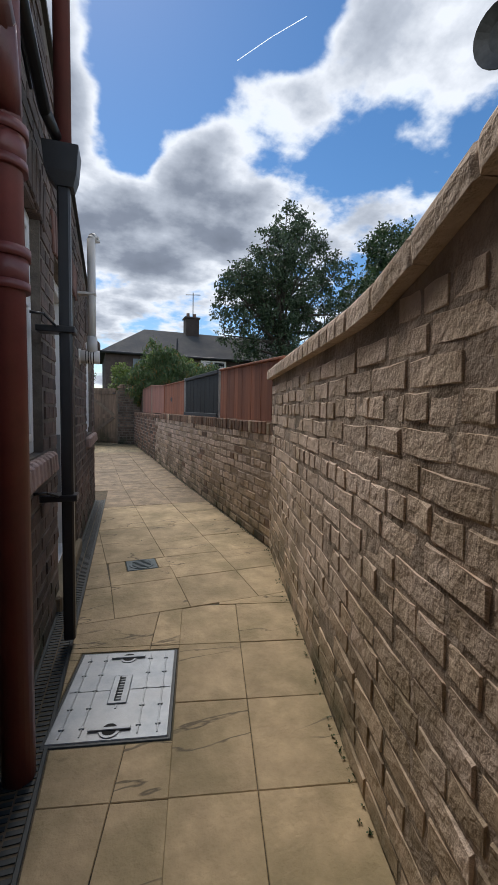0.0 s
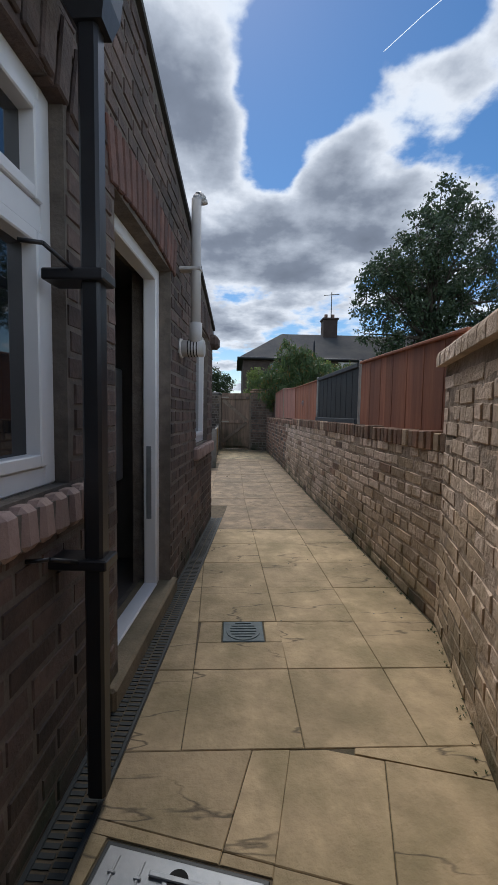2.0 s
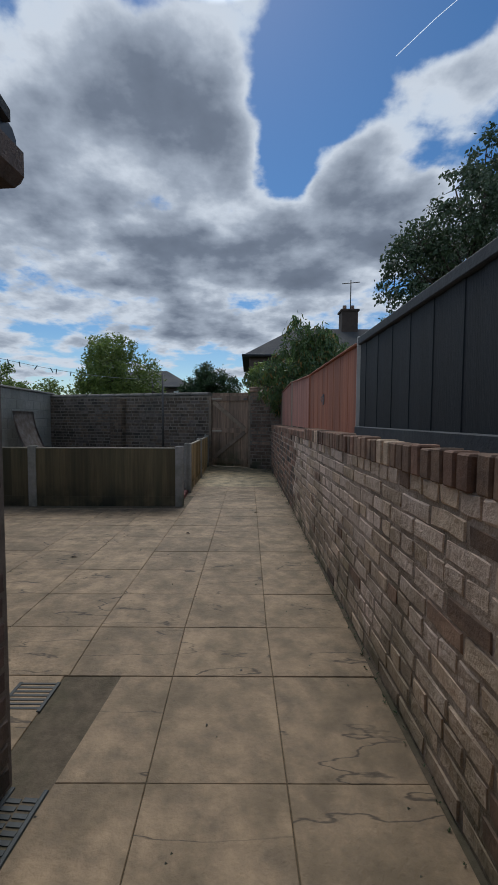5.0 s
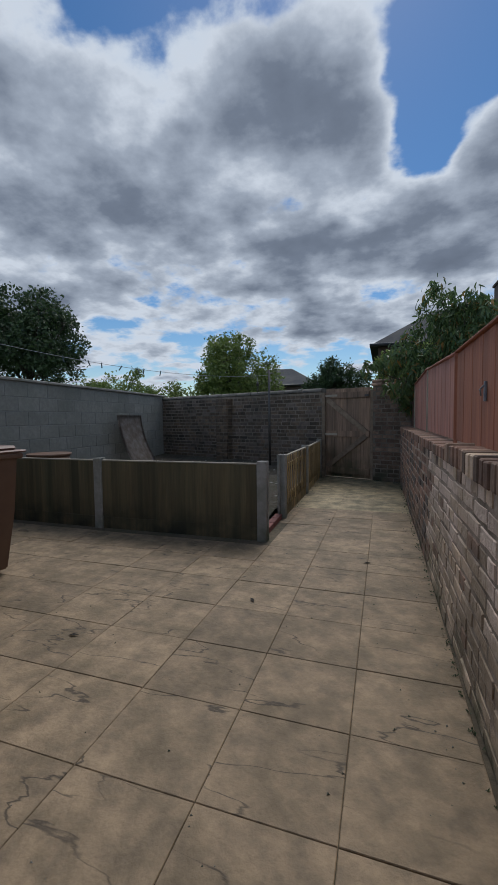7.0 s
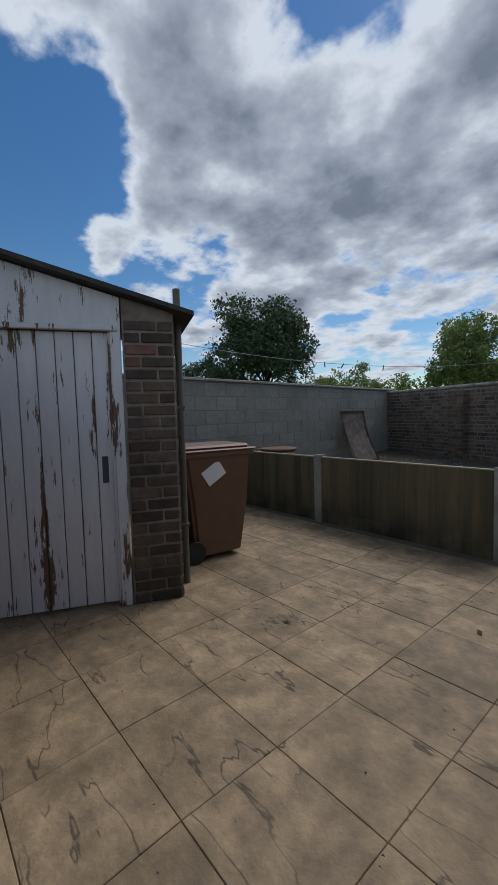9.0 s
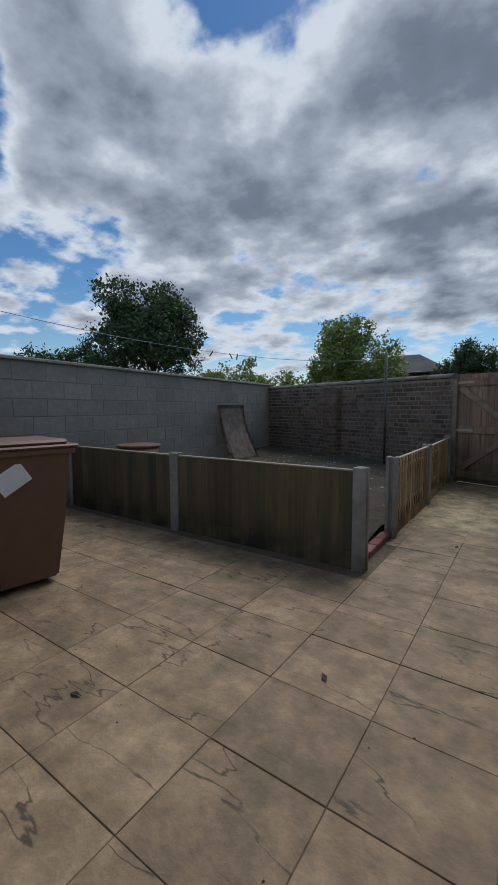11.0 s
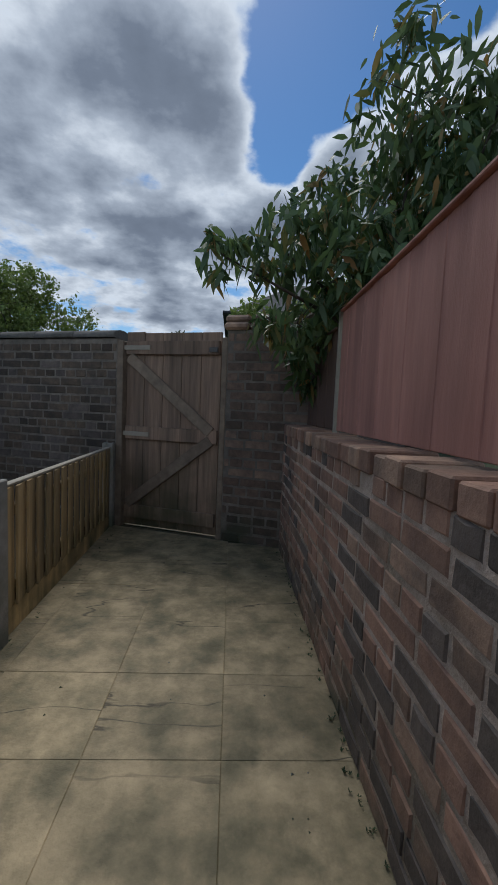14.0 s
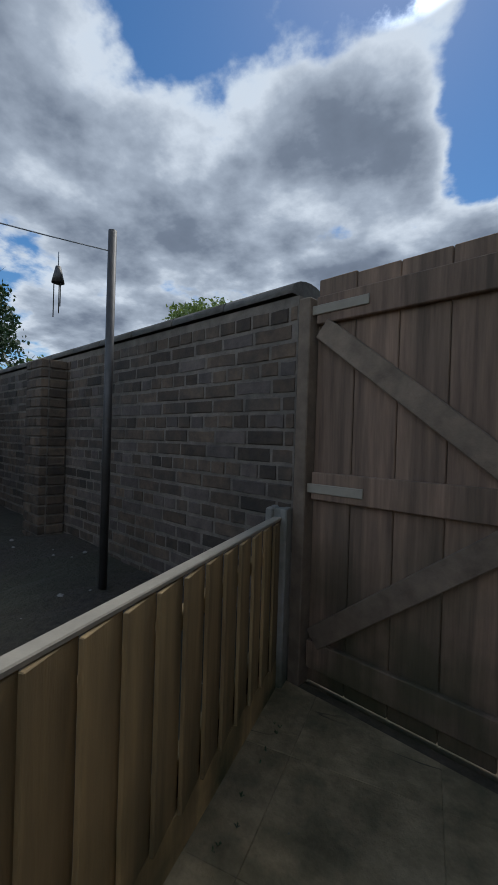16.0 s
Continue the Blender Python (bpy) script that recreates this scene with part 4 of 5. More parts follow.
# fence panels over the low wall
def panel(name, y0, y1, z0, za, zb, material, x=0.20, boards=0.125, cap=None, label="", cap_mat=None, bottom=None):
    """Close boarded panel facing the alley."""
    p = thing(name, (x, y0, 0), 0, label, "fence panel", "panels of the boundary fence")
    n = max(1, round((y1 - y0) / boards))
    w = (y1 - y0) / n
    rnd = random.Random(int(y0 * 10))
    for i in range(n):
        ha = za + (zb - za) * (i + 0.5) / n
        bm = bx(-0.009 + (0.003 if i % 2 else 0), 0.009 + (0.003 if i % 2 else 0), i * w - 0.006, (i + 1) * w + 0.004, z0, ha + rnd.uniform(-0.003, 0.003), 0.003)
        part("board", bm, material, p)
    part("rail", bx(0.02, 0.055, 0, y1 - y0, z0 + 0.1, z0 + 0.15), material, p)
    if cap is not None:
        bm = bx(-0.028, 0.03, 0.0, math.hypot(y1 - y0, zb - za), 0.0, cap, 0.004)
        c = part("cap", bm, cap_mat or material, p)
        c.location, c.rotation_euler = (0, 0, za), (math.atan2(zb - za, y1 - y0), 0, 0)
    if bottom:
        part("bottom_rail", bx(-0.04, 0.0, 0, y1 - y0, z0, z0 + bottom, 0.004), cap_mat or material, p)
    return p


panel("boundary_fence", 5.40, 7.18, 1.03, 1.60, 1.645, M["fence_red"], cap=0.02, label="rust stained close boarded fence panel on the low wall")
panel("dark_fence", 7.25, 9.14, 1.05, 1.62, 1.63, M["fence_dark"], cap=0.045, label="black stained feather-edge fence panel with grey rails", cap_mat=M["rail_grey"], bottom=0.07, boards=0.11)
panel("boundary_fence", 9.22, 11.22, 1.06, 1.64, 1.66, M["fence_red"], cap=0.015, label="rust stained close boarded fence panel with a small latch")
panel("boundary_fence", 11.28, 13.10, 1.06, 1.66, 1.75, M["fence_pink"], cap=0.015, label="rust stained close boarded fence panel on the low wall")
panel("boundary_fence", 13.18, 15.02, 1.05, 1.76, 1.72, M["fence_pink"], cap=0.015, label="rust stained close boarded fence panel under the overhanging tree")
panel("brown_fence", 15.10, 16.55, 1.05, 1.64, 1.66, M["fence_brown"], cap=0.015, label="plain brown fence panel beside the end wall")
for i, (y, h, m_) in enumerate(((7.215, 1.68, "pale_trim"), (9.18, 1.69, "pale_trim"), (11.25, 1.68, "fence_red"), (13.14, 1.78, "rail_low"), (15.06, 1.73, "rail_low"))):
    pst = thing("fence_post", (0.195, y, 0), 0, "slim pale timber post between fence panels" if m_ != "fence_red" else "slim rust stained timber post between fence panels", "post", "posts of the boundary fence")
    part("post", bx(-0.016, 0.010, -0.011, 0.011, 1.03, h, 0.003), M[m_], pst)
la = thing("fence_latch", (0.185, 10.35, 1.35), 0, "small pale metal hook on the rust stained fence", "latch")
part("plate", bx(-0.008, 0.004, -0.012, 0.012, -0.05, 0.05, 0.003), M["steel"], la)
part("hook", tube(bmesh.new(), [(-0.008, 0, 0.03), (-0.025, 0.0, 0.01), (-0.018, 0.015, -0.02)], 0.004, 8), M["steel"], la)


# far wall with the gate
def gate_top(s):
    if s < 0.50:
        return 1.80
    return 1.74


bm = bmesh.new()
wall_core(bm, 6.75, 0.24, gate_top, openings=((0.50, 1.57, -0.25, 3.0),), breaks=(0.50,), s0=-0.6)
gate_wall = wall_thing("wall_gate", bm, M["mortar_grey"], GM, label="sooty brown brick yard wall with rounded coping")
lay_bricks(gate_wall, 6.6, gate_top, lambda s, z: PIER if s < 0.6 else DARK if noise.noise(Vector((s * 17.3, z * 37.1, 9.3))) > 0.2 else SOOT, openings=((0.50, 1.57, -0.3, 3.0),), s0=-0.35, proud=0.0045, seed=9, headers=3, joint=0.015, most=760,
           single=lambda s, z: s < 5.2)


def round_coping(m, s0, s1, z, parent, r=0.13, step=0.45, material="conc"):
    s = s0
    while s < s1 - 0.02:
        e = min(s + step, s1)
        bm = bmesh.new()
        cyl(bm, (s + 0.003, -0.12, z), (e - 0.003, -0.12, z), r, r, 20)
        bmesh.ops.bisect_plane(bm, geom=bm.verts[:] + bm.edges[:] + bm.faces[:], plane_co=(0, 0, z - 0.02), plane_no=(0, 0, -1), clear_outer=True)
        bmesh.ops.scale(bm, vec=(1, 1.12, 0.55), space=Matrix.Translation((0, 0.12, -z)), verts=bm.verts)
        part("coping_stone", bm, M[material], parent)
        s = e


round_coping(GM, 1.59, 6.6, 1.76, gate_wall, material="coping_dark")
cap_ = thing("pier_coping", label="stacked rounded brick coping beside the gate", kind="structure")
cap_.matrix_world = GM
for k, (z, r_, o) in enumerate(((1.80, 0.0, 0.05), (1.865, 0.0, 0.0))):
    for i in range(5):
        part("brick", bx(-0.59 + i * 0.225, -0.37 + i * 0.225, -0.27 + k * 0.03, 0.035 - k * 0.03, z, z + 0.062, 0.02), M["brown_brick"], cap_)
pil = wall_thing("pilaster", bx(3.98, 4.3, 0.0, 0.205, -0.2, 1.66, 0.01), M["mortar_grey"], GM, label="brick pilaster on the yard wall")
rnd_p = random.Random(14)
for i in range(21):
    z = i * 0.081
    cuts = (3.965, 4.14, 4.315) if i % 2 else (3.965, 4.08, 4.20, 4.315)
    for a, b in zip(cuts[:-1], cuts[1:]):
        part("brick", bx(a + 0.006, b - 0.006, 0.16, 0.218 + rnd_p.uniform(-0.003, 0.003), z + 0.006, z + 0.074, 0.006), M["soot_brick"], pil)
    part("brick", bx(3.964, 4.0, 0.012, 0.15, z + 0.006, z + 0.074, 0.006), M["soot_brick"], pil)


def yard_gate():
    g = thing("garden_gate", label="weathered ledged and braced wooden gate, closed, in the end wall", category="gate")
    g.matrix_world = GM
    rnd = random.Random(2)
    a, b = 0.57, 1.50
    n = 5
    w = (b - a) / n
    for i in range(n):
        part("board", bx(a + i * w + 0.002, a + (i + 1) * w - 0.002, -0.075, -0.052, 0.018, 1.80 + rnd.uniform(-0.006, 0.006) - (0.01 if i < 2 else 0), 0.003), M["gate"], g)
    for z in (0.09, 0.83, 1.60):
        part("ledge", bx(a + 0.01, b - 0.01, -0.051, -0.022, z, z + 0.12, 0.004), M["gate"], g)

    def brace(p, q, wd=0.095):
        d = Vector((q[0] - p[0], 0, q[1] - p[1]))
        bm = bx(0, d.length, -0.051, -0.018, -wd / 2, wd / 2, 0.004)
        ob = part("brace", bm, M["gate_brace"], g)
        ob.location, ob.rotation_euler = (p[0], 0, p[1]), (0, -math.atan2(d.z, d.x), 0)

    brace((1.46, 1.58), (0.64, 0.93))
    brace((0.64, 0.86), (1.46, 0.22))
    for z in (0.86, 1.64):
        part("hinge", bx(b - 0.26, b + 0.03, -0.022, -0.014, z, z + 0.04, 0.002), M["rail_low"], g, "pale worn strap hinge")
    part("latch", bx(a + 0.02, a + 0.10, -0.022, -0.005, 1.62, 1.66, 0.003), M["pole"], g)
    f = thing("gate_posts", label="weathered wooden posts at both sides of the gate", category="gate frame")
    f.matrix_world = GM
    part("post", bx(0.50, 0.548, -0.10, 0.005, 0, 1.74, 0.005), M["gate_brace"], f)
    part("stop", bx(0.548, 0.568, -0.09, -0.05, 0, 1.66, 0.003), M["gate"], f)
    part("post", bx(1.505, 1.568, -0.10, 0.005, 0, 1.72, 0.005), M["gate_brace"], f)
    part("threshold", bx(0.55, 1.505, -0.075, -0.05, -0.02, 0.006, 0.002), M["gate"], f, "worn timber strip under the gate")


yard_gate()


# grey block wall
def block_top(s):
    return 1.84


bm = bmesh.new()
wall_core(bm, 9.95, 0.2, block_top)
block_wall = wall_thing("wall_block", bm, M["block_mortar"], BM_, label="grey concrete block boundary wall with a thin coping")


def lay_blocks():
    rnd = random.Random(6)
    z, i = -0.20, 0
    while z < 1.7:
        s = -0.2 if i % 2 else 0.0
        h = min(0.225, 1.835 - z)
        while s < 9.9:
            a, b = max(0, s), min(s + 0.45, 9.93)
            if b - a > 0.1 and b > 2.6:
                part("block", bx(a + 0.005, b - 0.005, -0.05, 0.004 + rnd.uniform(-0.0015, 0.002), z + 0.005, z + h - 0.005, 0.004), M["block"], block_wall)
            s += 0.45
        z += 0.225
        i += 1
    for k in range(17):
        part("coping_stone", bx(k * 0.6, k * 0.6 + 0.595, -0.24, 0.04, 1.842, 1.885, 0.008), M["conc"], block_wall)


lay_blocks()


# planter fence of low panels and concrete posts
def low_panel(p0, p1, side, z0=0.03, z1=0.765, material="fence_low"):
    lap = 0.0 if material == "fence_low" else -0.15
    p = thing("planter_fence", label="low weathered feather-edge panel edging the soil bed", category="fence panel", group="low panels round the soil bed")
    p.matrix_world = frame_of(p0, p1, side)
    L_ = math.hypot(p1[0] - p0[0], p1[1] - p0[1])
    rnd = random.Random(int(p0[0] * 100))
    n = round(L_ / 0.115)
    w = L_ / n
    for i in range(n):
        bm = bx(-0.004, w + 0.006, 0.004, 0.016, z0 + 0.10, z1, 0.002)
        ob = part("board", bm, M[material], p)
        ob.rotation_euler = (0, 0, lap)
        ob.location = (i * w, (0.018 if lap else 0.003 * (i % 2)) + rnd.uniform(0, 0.002), rnd.uniform(-0.004, 0.0))
    part("gravel_board", bx(0, L_, -0.005, 0.02, z0 - 0.05, z0 + 0.098, 0.004), M[material], p, "damp board along the foot")
    part("cap", bx(0, L_, -0.016, 0.024, z1, z1 + 0.014, 0.003), M["rail_low"], p)
    part("rail", bx(0, L_, -0.035, 0.002, z1 - 0.16, z1 - 0.11, 0.004), M[material], p)
    part("rail", bx(0, L_, -0.035, 0.002, z0 + 0.16, z0 + 0.21, 0.004), M[material], p)


def conc_post(x, y, h=0.80, rz=0):
    p = thing("concrete_post", (x, y, 0), rz, "pale slotted concrete fence post", "post", "concrete posts of the soil bed")
    bm = bmesh.new()
    box(bm, -0.05, 0.05, -0.05, -0.018, -0.05, h, 0.006)
    box(bm, -0.05, 0.05, 0.018, 0.05, -0.05, h, 0.006)
    box(bm, -0.022, 0.022, -0.0185, 0.0185, -0.05, h - 0.004, 0.0)
    part("shaft", bm, M["conc"], p)


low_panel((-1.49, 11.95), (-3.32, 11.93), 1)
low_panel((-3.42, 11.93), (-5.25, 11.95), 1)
low_panel((-1.46, 12.95), (-1.475, 14.49), -1, z1=0.745, material="fence_low_side")
low_panel((-1.48, 14.59), (-1.535, 16.44), -1, z1=0.735, material="fence_low_side")
for x, y in ((-1.43, 11.95), (-3.37, 11.93), (-5.32, 11.95)):
    conc_post(x, y, 0.80, 0)
for x, y in ((-1.46, 12.90), (-1.48, 14.54), (-1.54, 16.49)):
    conc_post(x, y, 0.785, 90)


def soil():
    bm = bmesh.new()
    nx, ny = 30, 34
    g = [[None] * ny for _ in range(nx)]
    for i in range(nx):
        for j in range(ny):
            x, y = -6.1 + 4.55 * i / (nx - 1), 11.98 + 6.1 * j / (ny - 1)
            z = 0.05 + 0.035 * (y - 12) + 0.05 * noise.noise(Vector((x * 2, y * 2, 0))) + 0.03 * noise.noise(Vector((x * 7, y * 7, 3)))
            g[i][j] = bm.verts.new((x, y, z))
    for i in range(nx - 1):
        for j in range(ny - 1):
            bm.faces.new((g[i][j], g[i + 1][j], g[i + 1][j + 1], g[i][j + 1]))
    ob = part("soil_bed", bm, M["soil"])
    tagged(ob, kind="structure", label="bare dark soil with scraps and weeds")
    # stones and clods
    rnd = random.Random(12)
    vs, fs = [], []
    for k in range(420):
        x, y = rnd.uniform(-5.6, -1.65), rnd.uniform(12.1, 17.0)
        r = rnd.uniform(0.008, 0.03) * (1.6 if rnd.random() < 0.06 else 1)
        z = 0.05 + 0.035 * (y - 12) + 0.05 * noise.noise(Vector((x * 2, y * 2, 0))) + 0.03 * noise.noise(Vector((x * 7, y * 7, 3)))
        b = len(vs)
        for d in ((1, 0, 0), (-1, 0, 0), (0, 1, 0), (0, -1, 0), (0, 0, 1), (0, 0, -1)):
            q = rnd.uniform(0.6, 1.2)
            vs.append((x + d[0] * r * q, y + d[1] * r * q, z + d[2] * r * 0.6 * q))
        fs += [tuple(b + i for i in f) for f in ((0, 2, 4), (2, 1, 4), (1, 3, 4), (3, 0, 4), (2, 0, 5), (1, 2, 5), (3, 1, 5), (0, 3, 5))]
    tagged(pydata("clods", vs, fs, M["conc"]), "loose pale stones and clods on the soil", kind="stuff")


soil()
kerb = thing("red_kerb", (-1.47, 12.0, 0), 1.5, "red brick kerb across the opening to the soil bed", "kerb")
for i in range(4):
    part("brick", bx(-0.05, 0.035, 0.01 + i * 0.215, 0.215 + i * 0.215, -0.04, 0.055, 0.006), M["kerb_red"], kerb)


# shed
def shed():
    sh = thing("brick_shed", label="small brick outhouse with a flaking white plank door and felt roof", category="shed")
    sh.matrix_world = SM
    top = lambda s: 2.00 + 0.275 * s
    bm = bmesh.new()
    wall_core(bm, 1.6, 0.12, top, openings=((0.34, 1.36, -0.3, 5.0),), breaks=(0.34,))
    part("wall", bm, M["shed_mortar"], sh)
    part("wall", bx(0.0, 0.12, -1.2, -0.12, -0.2, 2.0), M["shed_mortar"], sh)
    rnd = random.Random(5)
    for i in range(25):
        z = i * 0.0815 + 0.004
        if z > 1.95:
            break
        cuts = (0.0, 0.115, 0.335) if i % 2 else (0.0, 0.225, 0.335)
        for a, b in zip(cuts[:-1], cuts[1:]):
            ob = part("brick", bx(a + 0.007, b - 0.008, -0.07, 0.010 + rnd.uniform(-0.002, 0.003), z, z + 0.064 + rnd.uniform(-0.003, 0.002), 0.006), M["red_brick"] if (i in (20, 21) and a > 0.1) else M["soot_brick"], sh)
        ob = part("brick", bx(-0.010, 0.02, -0.225, -0.012, z, z + 0.068, 0.005), M["soot_brick"], sh)
    # door and its frame
    a, b = 0.35, 1.36
    part("door_frame", bx(a, a + 0.07, -0.06, 0.012, 0.0, 1.96, 0.006), M["old_white"], sh, "white painted door frame")
    bmf = bmesh.new()
    v = [(a, 1.87), (2.0, 1.87), (2.0, top(2.0) - 0.01), (a, top(a) - 0.01)]
    fr = [bmf.verts.new((x, 0.008, z)) for x, z in v]
    bk = [bmf.verts.new((x, -0.05, z)) for x, z in v]
    bmf.faces.new(fr), bmf.faces.new(bk[::-1])
    for i in range(4):
        bmf.faces.new((fr[i], bk[i], bk[(i + 1) % 4], fr[(i + 1) % 4]))
    bmesh.ops.recalc_face_normals(bmf, faces=bmf.faces)
    part("fascia", bmf, M["old_white"], sh, "white painted board over the door")
    part("moulding", bx(a + 0.02, 2.0, 0.008, 0.03, 1.865, 1.90, 0.006), M["old_white"], sh)
    d = part("door", bx(a + 0.072, 2.0, -0.06, -0.045, 0.03, 1.87), M["bare"], sh, "plank door with peeling white paint")
    s = a + 0.075
    while s < 1.95:
        w = 0.112
        part("plank", bx(s, s + w - 0.006, -0.045, -0.022, 0.03, 1.862, 0.004), M["old_white"], d)
        s += w
    part("moulding", bx(a + 0.07, a + 0.085, -0.045, 0.0, 0.0, 1.87, 0.003), M["old_white"], sh)
    lp = part("handle_plate", bx(0.465, 0.505, -0.022, -0.016, 0.86, 1.04, 0.003), M["rail_grey"], d, "old grey metal latch plate")
    r = bmesh.new()
    for (x0, y0), (x1, y1) in (((-0.13, 0.10), (2.2, 0.10)),):
        q = [(-0.13, 0.10), (2.2, 0.10), (2.2, -1.6), (-0.13, -1.6)]
        lo = [r.verts.new((x, y, top(x) + 0.005)) for x, y in q]
        hi = [r.verts.new((x, y, top(x) + 0.035)) for x, y in q]
        r.faces.new(lo[::-1]), r.faces.new(hi)
        for i in range(4):
            r.faces.new((lo[i], lo[(i + 1) % 4], hi[(i + 1) % 4], hi[i]))
    bmesh.ops.recalc_face_normals(r, faces=r.faces)
    part("roof", r, M["felt"], sh, "dark felt covered lean-to roof")
    vp = part("vent_pipe", sweep([(-0.06, -0.25, 0.0), (-0.06, -0.25, 1.0), (-0.06, -0.25, 2.24)], 0.027, 14), M["pipe_green"], sh, "slim grey-green vent pipe up the side wall")
    for z in (0.45, 1.35):
        part("clip", bx(-0.092, 0.0, -0.28, -0.22, z, z + 0.025, 0.003), M["pipe_green"], vp)


shed()


# wheeled bin
def wheelie_bin():
    b = thing("wheelie_bin", (-3.40, 10.30, 0), -8, "brown wheeled bin with a faded lid and a white sticker", "bin")
    bm = bmesh.new()
    ring = []
    for z, hx, y0, y1 in ((0.05, 0.215, -0.20, 0.26), (0.5, 0.24, -0.245, 0.305), (0.93, 0.27, -0.31, 0.345)):
        ring.append([bm.verts.new((x, y, z)) for x, y in ((-hx, y0), (hx, y0), (hx, y1), (-hx, y1))])
    bm.faces.new(ring[0][::-1]), bm.faces.new(ring[-1])
    for a, c in zip(ring[:-1], ring[1:]):
        for i in range(4):
            bm.faces.new((a[i], a[(i + 1) % 4], c[(i + 1) % 4], c[i]))
    bmesh.ops.bevel(bm, geom=[e for e in bm.edges if abs(e.verts[0].co.z - e.verts[1].co.z) > 0.1], offset=0.03, segments=3, affect="EDGES")
    part("body", bm, M["bin"], b)
    part("rim", bx(-0.29, 0.29, -0.33, 0.375, 0.93, 0.975, 0.012), M["bin"], b)
    bm = bmesh.new()
    box(bm, -0.295, 0.295, -0.34, 0.40, 0.978, 1.0, 0.01)
    box(bm, -0.26, 0.26, -0.32, 0.34, 0.998, 1.035, 0.018)
    lid = part("lid", bm, M["bin_lid"], b, "sun-faded brown lid")
    part("handle", bx(-0.06, 0.06, 0.405, 0.425, 0.975, 0.995, 0.005), M["bin_lid"], b)
    part("hinge_bar", tube(bmesh.new(), [(-0.25, -0.37, 1.0), (0.25, -0.37, 1.0)], 0.016, 10), M["bin"], b)
    for x in (-0.2, 0.2):
        part("hinge_arm", bx(x - 0.02, x + 0.02, -0.39, -0.30, 0.975, 1.03, 0.006), M["bin"], b)
    for x in (-0.235, 0.235):
        w = part("wheel", tube(bmesh.new(), [(x - 0.02, -0.235, 0.10), (x + 0.02, -0.235, 0.10)], 0.10, 24), M["black"], b, "black rubber wheel")
        part("hub", tube(bmesh.new(), [(x - 0.022, -0.235, 0.10), (x + 0.023, -0.235, 0.10)], 0.055, 16), M["drain"], w)
    st = part("sticker", bx(-0.10, 0.10, -0.001, 0.001, -0.072, 0.072), M["paper"], b, "tilted white address sticker")
    st.location, st.rotation_euler = (0.262, -0.06, 0.80), (math.atan2(0.03, 0.43) * 0, radians(0), radians(90))
    st.rotation_euler = Euler((radians(0), radians(-32), radians(90)))
    st.location = (0.266, -0.04, 0.79)


wheelie_bin()


def tub():
    t = thing("round_tub", (-4.75, 12.6, 0.02), 0, "dark brown round plastic tub standing in the bed", "tub")
    part("body", cyl(bmesh.new(), (0, 0, 0), (0, 0, 0.74), 0.22, 0.27, 24), M["bin"], t)
    part("rim", cyl(bmesh.new(), (0, 0, 0.72), (0, 0, 0.75), 0.29, 0.29, 24), M["bin"], t)


tub()


def bent_sheet():
    bm = bmesh.new()
    nu, nv = 12, 8
    g = []
    for i in range(nu + 1):
        u = i / nu
        row = []
        for j in range(nv + 1):
            v = j / nv
            z = 0.16 + 1.16 * u
            x = 0.42 * (1 - u) ** 1.7
            row.append(bm.verts.new((x, v * 1.0 - 0.28 * (1 - u) * 0.0, z)))
        g.append(row)
    for i in range(nu):
        for j in range(nv):
            f = bm.faces.new((g[i][j], g[i][j + 1], g[i + 1][j + 1], g[i + 1][j]))
            f.smooth = True
    r = bmesh.ops.solidify(bm, geom=bm.faces[:], thickness=0.006)
    ob = part("leaning_sheet", bm, M["sheet"])
    ob.matrix_world = pose(-5.62, 15.35, 0.0, 0, 0, 4)
    tagged(ob, "mottled rusty metal sheet bowed against the block wall", "sheet")


bent_sheet()


# washing line, pole and chime
def line_and_pole():
    p = thing("line_pole", (-2.62, 16.55, 0.12), 0, "grey metal washing line pole standing in the soil", "pole")
    part("shaft", tube(bmesh.new(), [(0, 0, 0), (0, 0, 2.13)], 0.024, 14), M["pole"], p)
    c = thing("wind_chime", (-2.82, 16.36, 2.00), 0, "small metal bell chime hanging from the washing line", "wind chime")
    part("bell", cyl(bmesh.new(), (0, 0, 0), (0, 0, -0.09), 0.014, 0.034, 14), M["pole"], c)
    part("hanger", tube(bmesh.new(), [(0, 0, 0), (0, 0, 0.08)], 0.003, 6), M["wire"], c)
    for k in range(3):
        a = k * 2.1
        part("tube", tube(bmesh.new(), [(0.02 * math.cos(a), 0.02 * math.sin(a), -0.09), (0.02 * math.cos(a), 0.02 * math.sin(a), -0.22 - 0.03 * k)], 0.003, 6), M["pole"], c)
    A, B = Vector((-2.64, 16.55, 2.14)), Vector((-5.6, 9.2, 2.62))
    pts = [A.lerp(B, i / 24) - Vector((0, 0, 0.35 * 4 * (i / 24) * (1 - i / 24))) for i in range(25)]
    l = thing("washing_line", label="thin washing line sagging across the yard", category="washing line")
    part("line", sweep(pts, 0.0035), M["wire"], l)
    rnd = random.Random(3)
    for f in (0.36, 0.40, 0.415, 0.45, 0.49, 0.515, 0.56):
        k = f * 24
        i = int(k)
        q = pts[i].lerp(pts[i + 1], k - i)
        pg = thing("clothes_peg", tuple(q), 0, "small plastic clothes peg on the washing line", "clothes peg", "pegs on the washing line")
        bm = bx(-0.006, 0.006, -0.008, 0.008, -0.07, 0.015, 0.002, pose(0, 0, 0, rnd.uniform(-30, 30), rnd.uniform(-30, 30), 0))
        part("peg", bm, M["drain_lid"], pg)


line_and_pole()


